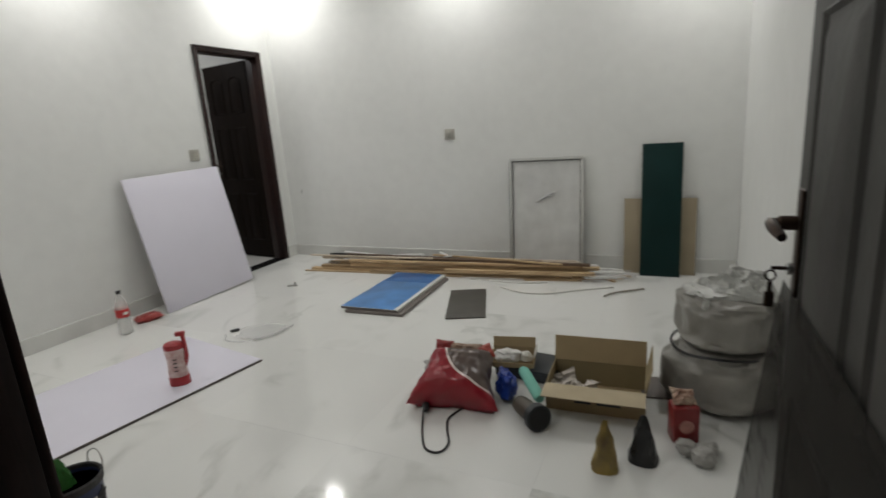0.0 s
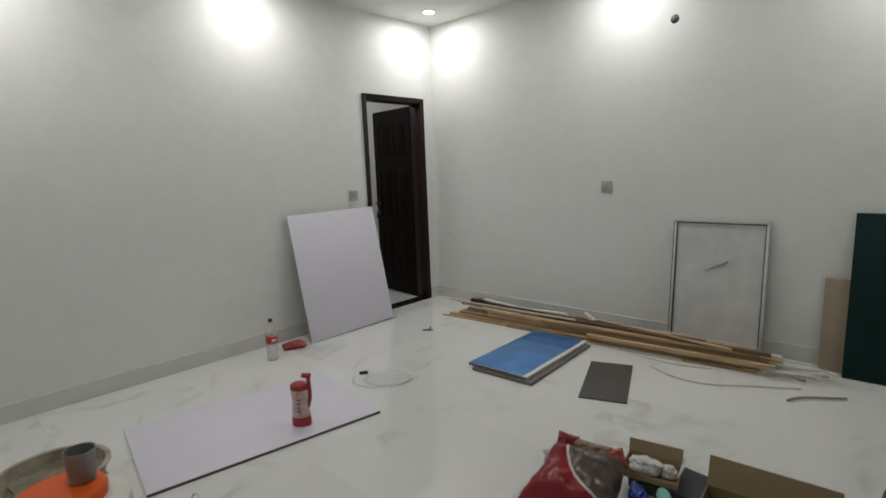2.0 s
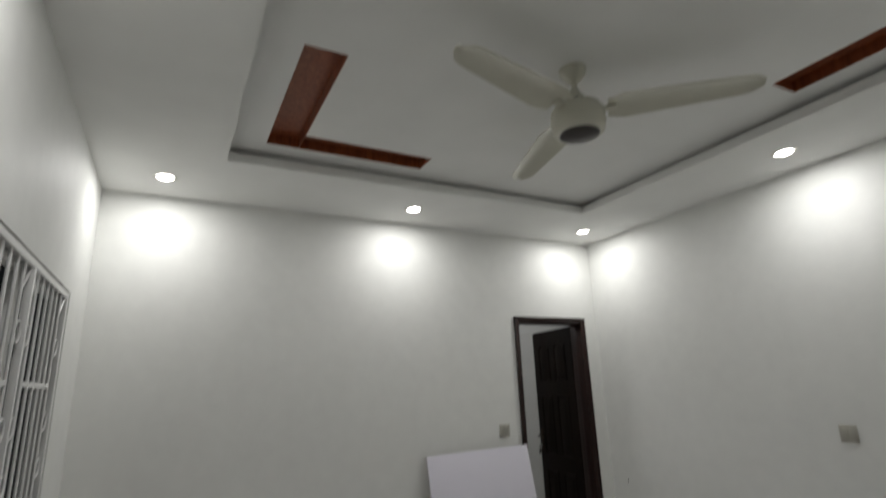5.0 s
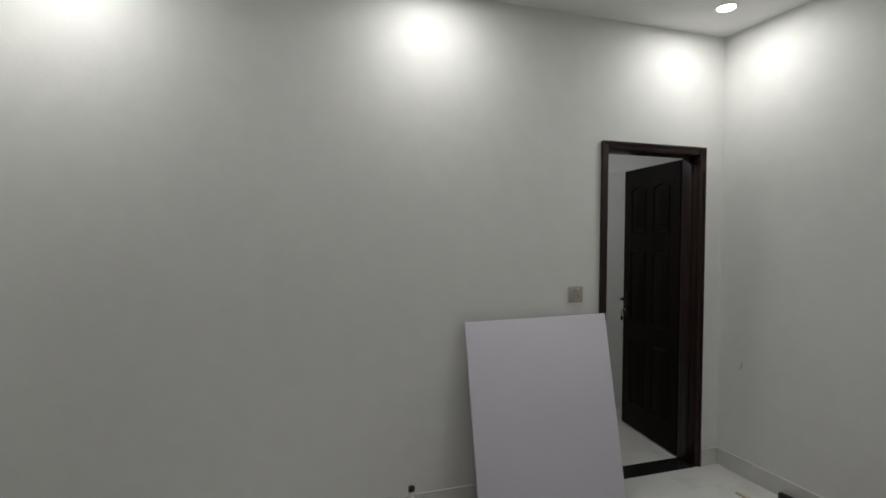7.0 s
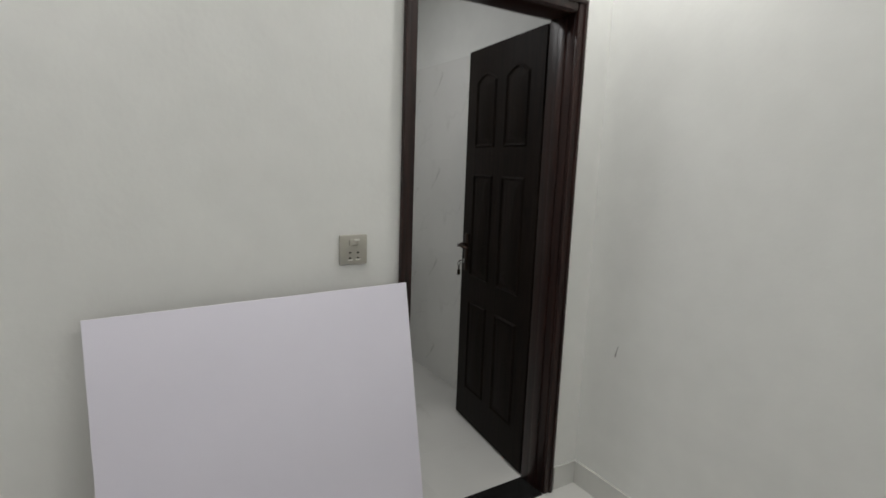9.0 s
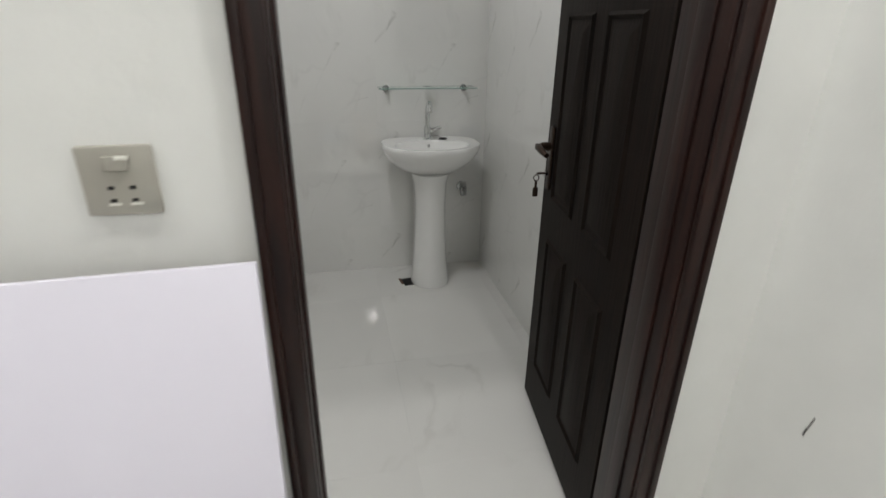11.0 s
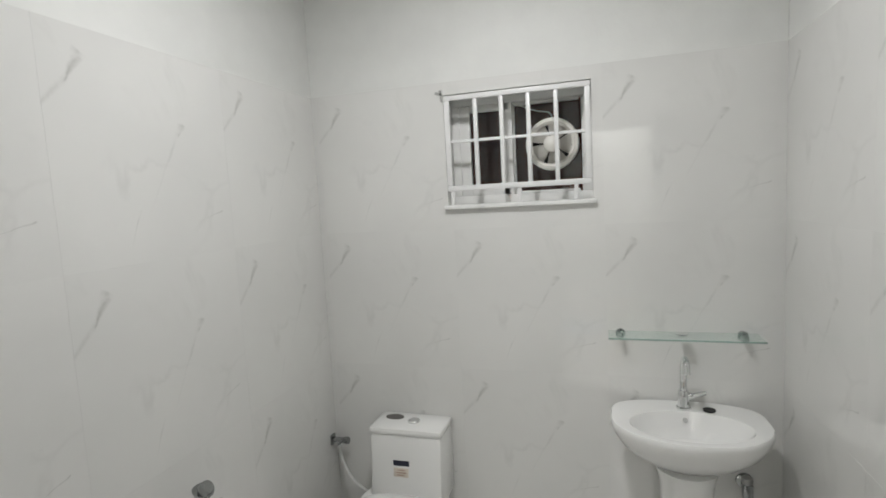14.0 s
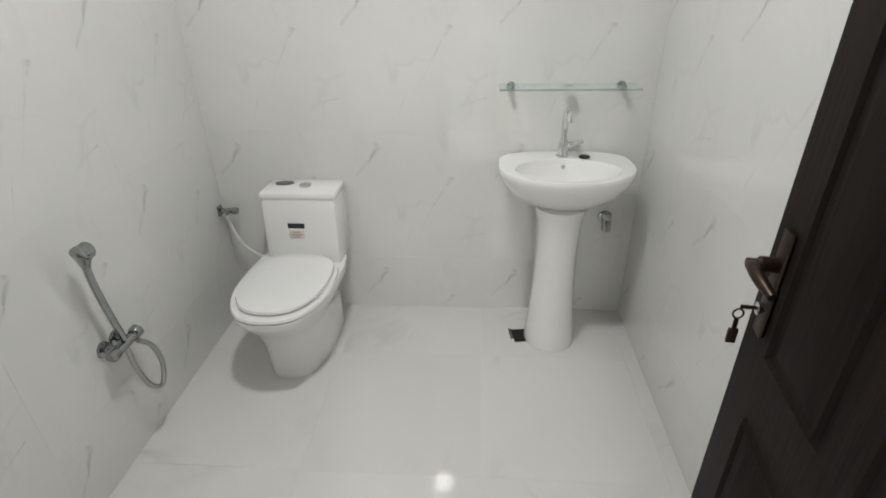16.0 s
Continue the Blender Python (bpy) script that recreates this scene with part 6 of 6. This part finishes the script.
part("rim", lathe([(0.163, 0.402), (0.174, 0.404), (0.176, 0.422), (0.172, 0.445), (0.150, 0.460), (0.110, 0.466)], 44), M_OFFW, t, "white plastic rim")
part("lid", lathe([(0.116, 0.462), (0.118, 0.490), (0.112, 0.500), (0.0, 0.502)], 40), M_ORANGE, t)
part("spigot", tube([(0.10, 0.125, 0.06), (0.13, 0.165, 0.06), (0.135, 0.17, 0.04)], 0.012, 10), M_OFFW, t)
M_STEEL = mat("brushed_steel", (0.30, 0.30, 0.29), 0.55, 0.6, vary=0.15, scale=20)
t = thing("steel_cup", "brushed steel drinking cup on the cooler lid", "cup", pose(2.092, -3.805, 0.502) @ Matrix.Diagonal((0.88, 0.88, 0.95, 1)))
part("cup", lathe([(0.036, 0.0), (0.040, 0.004), (0.047, 0.10), (0.049, 0.104), (0.0465, 0.104), (0.038, 0.008), (0.0, 0.006)], 32), M_STEEL, t)
solid("mixing_bowl", lathe([(0.11, 0.0), (0.14, 0.01), (0.18, 0.12), (0.2, 0.182), (0.212, 0.187), (0.212, 0.194), (0.192, 0.193), (0.172, 0.12), (0.125, 0.022), (0.0, 0.018)], 44), mat("dusty_rubber_bowl", (0.52, 0.47, 0.38), 0.6, vary=0.25, scale=7, dark=(0.12, 0.095, 0.065)), "dusty pale plastic mixing bowl on the floor", "bowl", m=pose(1.27, -3.77, 0))
solid("mortar_rest", lump(0.165, 0.165, 0.05, 0.6, 0.05, 4, 3.3, 44, 14), mat("crusted_mortar", (0.33, 0.28, 0.20), 0.9, vary=0.5, scale=9, bump=0.6, bscale=40, dark=(0.05, 0.042, 0.034)), "crusted brown mortar drying in the mixing bowl", "mortar", m=pose(1.27, -3.77, 0.06))
solid("tin_can", lathe([(0.055, 0.0), (0.058, 0.004), (0.058, 0.27), (0.060, 0.275), (0.056, 0.276), (0.054, 0.02), (0.0, 0.018)], 28), M_CASE, "dark grey open tin behind the water cooler", "tin", m=pose(1.70, -3.87, 0))
t = thing("paint_bucket", "dark blue paint bucket with a pale label, used for rubbish", "bucket", pose(2.078, -3.578, 0) @ Matrix.Diagonal((0.83, 0.83, 0.96, 1)))
M_NAVY = mat("navy_plastic", (0.018, 0.028, 0.085), 0.4, vary=0.2, scale=10)
part("pail", lathe([(0.088, 0.0), (0.092, 0.004), (0.105, 0.218), (0.100, 0.218), (0.088, 0.012), (0.0, 0.01)], 40), M_NAVY, t)
part("rim", lathe([(0.104, 0.206), (0.110, 0.208), (0.112, 0.232), (0.106, 0.237), (0.1005, 0.232), (0.1005, 0.206)], 40), mat("mortar_caked_rim", (0.035, 0.035, 0.036), 0.7, vary=0.5, scale=30, bump=0.4, bscale=60), t, "dark mortar-caked rim")
bm = bmesh.new()
ring = []
for k in range(13):
    a = radians(-60 + 75 * k / 12)
    ring.append([bm.verts.new((r * math.cos(a), r * math.sin(a), z)) for r, z in ((0.0985, 0.06), (0.1055, 0.17), (0.1045, 0.17), (0.0975, 0.06))])
for a, b in zip(ring, ring[1:]):
    for k in range(4):
        j = (k + 1) % 4
        bm.faces.new((a[k], b[k], b[j], a[j]))
bmesh.ops.recalc_face_normals(bm, faces=bm.faces[:])
part("label", bm, M_OFFW, t, "pale printed label")
part("dried_plaster", lump(0.092, 0.092, 0.06, 0.5, 0.03, 4, 5.1), mat("dark_dried_mortar", (0.05, 0.05, 0.048), 0.8, vary=0.4, scale=25, bump=0.5, bscale=40), t, "dark residue in the bucket").location = (0, 0, 0.075)
part("bail_handle", tube(smooth_path([(-0.05, 0.1, 0.225), (-0.045, 0.105, 0.27), (0.0, 0.112, 0.29), (0.045, 0.105, 0.27), (0.05, 0.1, 0.225)], 6), 0.003, 6), M_METAL, t)
packet("green_packet", "folded green foil packet sticking out of the bucket", 2.06, -3.595, 70, 0.085, 0.15, 0.05, mat("green_plastic", (0.035, 0.16, 0.03), 0.4, vary=0.3, scale=20), 3.9).location.z = 0.155
solid("brush_handle", tube([(2.00, -3.63, 0.10), (1.985, -3.655, 0.22), (1.97, -3.675, 0.285)], [0.008, 0.012, 0.014], 10), M_BROWNS, "worn wooden brush handle in the bucket", "brush", )
solid("paper_scrap", pillow(0.03, 0.14, 0.012, 8, 0.1, 0.01, 1.5), M_OFFW, "white strip of paper hanging in the bucket", "paper", m=pose(2.04, -3.64, 0.20, 70, 10, 20))

# ---- tiles: pieces of floors and walls ----
floor_bed = tagged(new("floor"), "polished white marble-look floor tiles with faint grey veins", "", "", "structure")
TS, J = 0.80, 0.0004


def tile_mesh(name, w, h, material, thick=FL):
    """Floor tile with its upper face at z=0."""
    return mesh_of(name, box((-w / 2 + J / 2, -h / 2 + J / 2, -thick), (w / 2 - J / 2, h / 2 - J / 2, 0)), material, False)


cache = {}


def lay(parent, name, x0, x1, y0, y1, xs, ys, material):
    for xa, xb in zip(xs, xs[1:]):
        for ya, yb in zip(ys, ys[1:]):
            a, b, c, d = max(xa, x0), min(xb, x1), max(ya, y0), min(yb, y1)
            if b - a < 0.01 or d - c < 0.01:
                continue
            key = (round(b - a, 3), round(d - c, 3), material.name)
            if key not in cache:
                cache[key] = tile_mesh(name, b - a, d - c, material)
            ob = new(name, cache[key])
            ob.location = ((a + b) / 2, (c + d) / 2, 0)
            ob.parent = parent


lay(floor_bed, "tile", 0.0, W, -D - T, 0.0, [0.25 + TS * k for k in range(-1, 7)], [-0.45 - TS * k for k in range(6, -2, -1)], M_FLOOR)
lay(floor_bed, "tile", 2.45, 4.9, -6.2, -D - T, [2.45 + TS * k for k in range(5)], [-6.2 + TS * k for k in range(4)], M_FLOOR)
floor_bath = tagged(new("floor_bath"), "polished white bathroom floor tiles", "", "", "structure")
lay(floor_bath, "tile", BX, -TW, BL, BR, [-2.36 + 0.61 * k for k in range(6)], [-0.625 + 0.61 * k for k in range(-3, 3)], M_BFLOOR)

# wall tiles: rows end at z 2.115; local x runs across to the viewer's right
WT = 0.61
ROWS = [2.108 - WT * k for k in range(5)]
wcache = {}


def wall_tiles(parent, origin, along, normal, s0, s1, joints, holes=()):
    """Tiles over the stretch s0..s1 along a wall; each keeps the print of a whole tile."""
    rz = math.atan2(along[1], along[0])
    for ja, jb in zip(joints, joints[1:]):
        for zt, zb in zip(ROWS, ROWS[1:]):
            a, b, c, d = max(ja, s0), min(jb, s1), max(zb, 0.0), zt
            if b - a < 0.01:
                continue
            cells = [(a, b, c, d)]
            for ha, hb, hc, hd in holes:
                nxt = []
                for (p, q, r, s) in cells:
                    if hb <= p or ha >= q or hd <= r or hc >= s:
                        nxt.append((p, q, r, s))
                        continue
                    if ha > p:
                        nxt.append((p, ha, r, s))
                    if hb < q:
                        nxt.append((hb, q, r, s))
                    lo, hi = max(p, ha), min(q, hb)
                    if hc > r:
                        nxt.append((lo, hi, r, hc))
                    if hd < s:
                        nxt.append((lo, hi, hd, s))
                cells = nxt
            mx, mz = (ja + jb) / 2, (zt + zb) / 2
            for p, q, r, s in cells:
                if q - p < 0.008 or s - r < 0.008:
                    continue
                key = tuple(round(v, 3) for v in (p - mx, q - mx, r - mz, s - mz))
                if key not in wcache:
                    wcache[key] = mesh_of("tile", box((p - mx + J / 2, 0.0, r - mz + J / 2), (q - mx - J / 2, 0.0115, s - mz - J / 2)), M_TILE, False)
                ob = new("tile", wcache[key])
                ob.matrix_basis = Matrix.Translation((origin[0] + along[0] * mx, origin[1] + along[1] * mx, mz)) @ Matrix.Rotation(rz, 4, "Z")
                ob.parent = parent


# far wall seen from inside: to the right is +y, tiles sit 12 mm proud behind the face
wall_tiles(bath_wall_far, (BX, 0.0), (0, 1), (1, 0), BL, BR, [-1.795 - WT, -1.795, -1.185, -0.575, 0.0405], [(-1.205, -0.615, 1.598, 2.055)])
# side wall: to the right is -x
wall_tiles(bath_wall_left, (0.0, BL), (-1, 0), (0, 1), TW, -BX, [0.916 - 2 * WT, 0.916 - WT, 0.916, 0.916 + WT, 0.916 + 2 * WT, 0.916 + 3 * WT])
# opposite side wall: to the right is +x
wall_tiles(bath_wall_right, (0.0, BR), (1, 0), (0, -1), BX, -TW, [BX + WT * k for k in range(5)])
# wall around the doorway, seen from inside: to the right is -y
wall_tiles(bath_wall_near, (-TW - 0.012, 0.0), (0, -1), (-1, 0), -BR, -BL, [-BR + WT * k - 0.2 for k in range(5)], [(0.16, 0.96, 0.0, 2.12)])
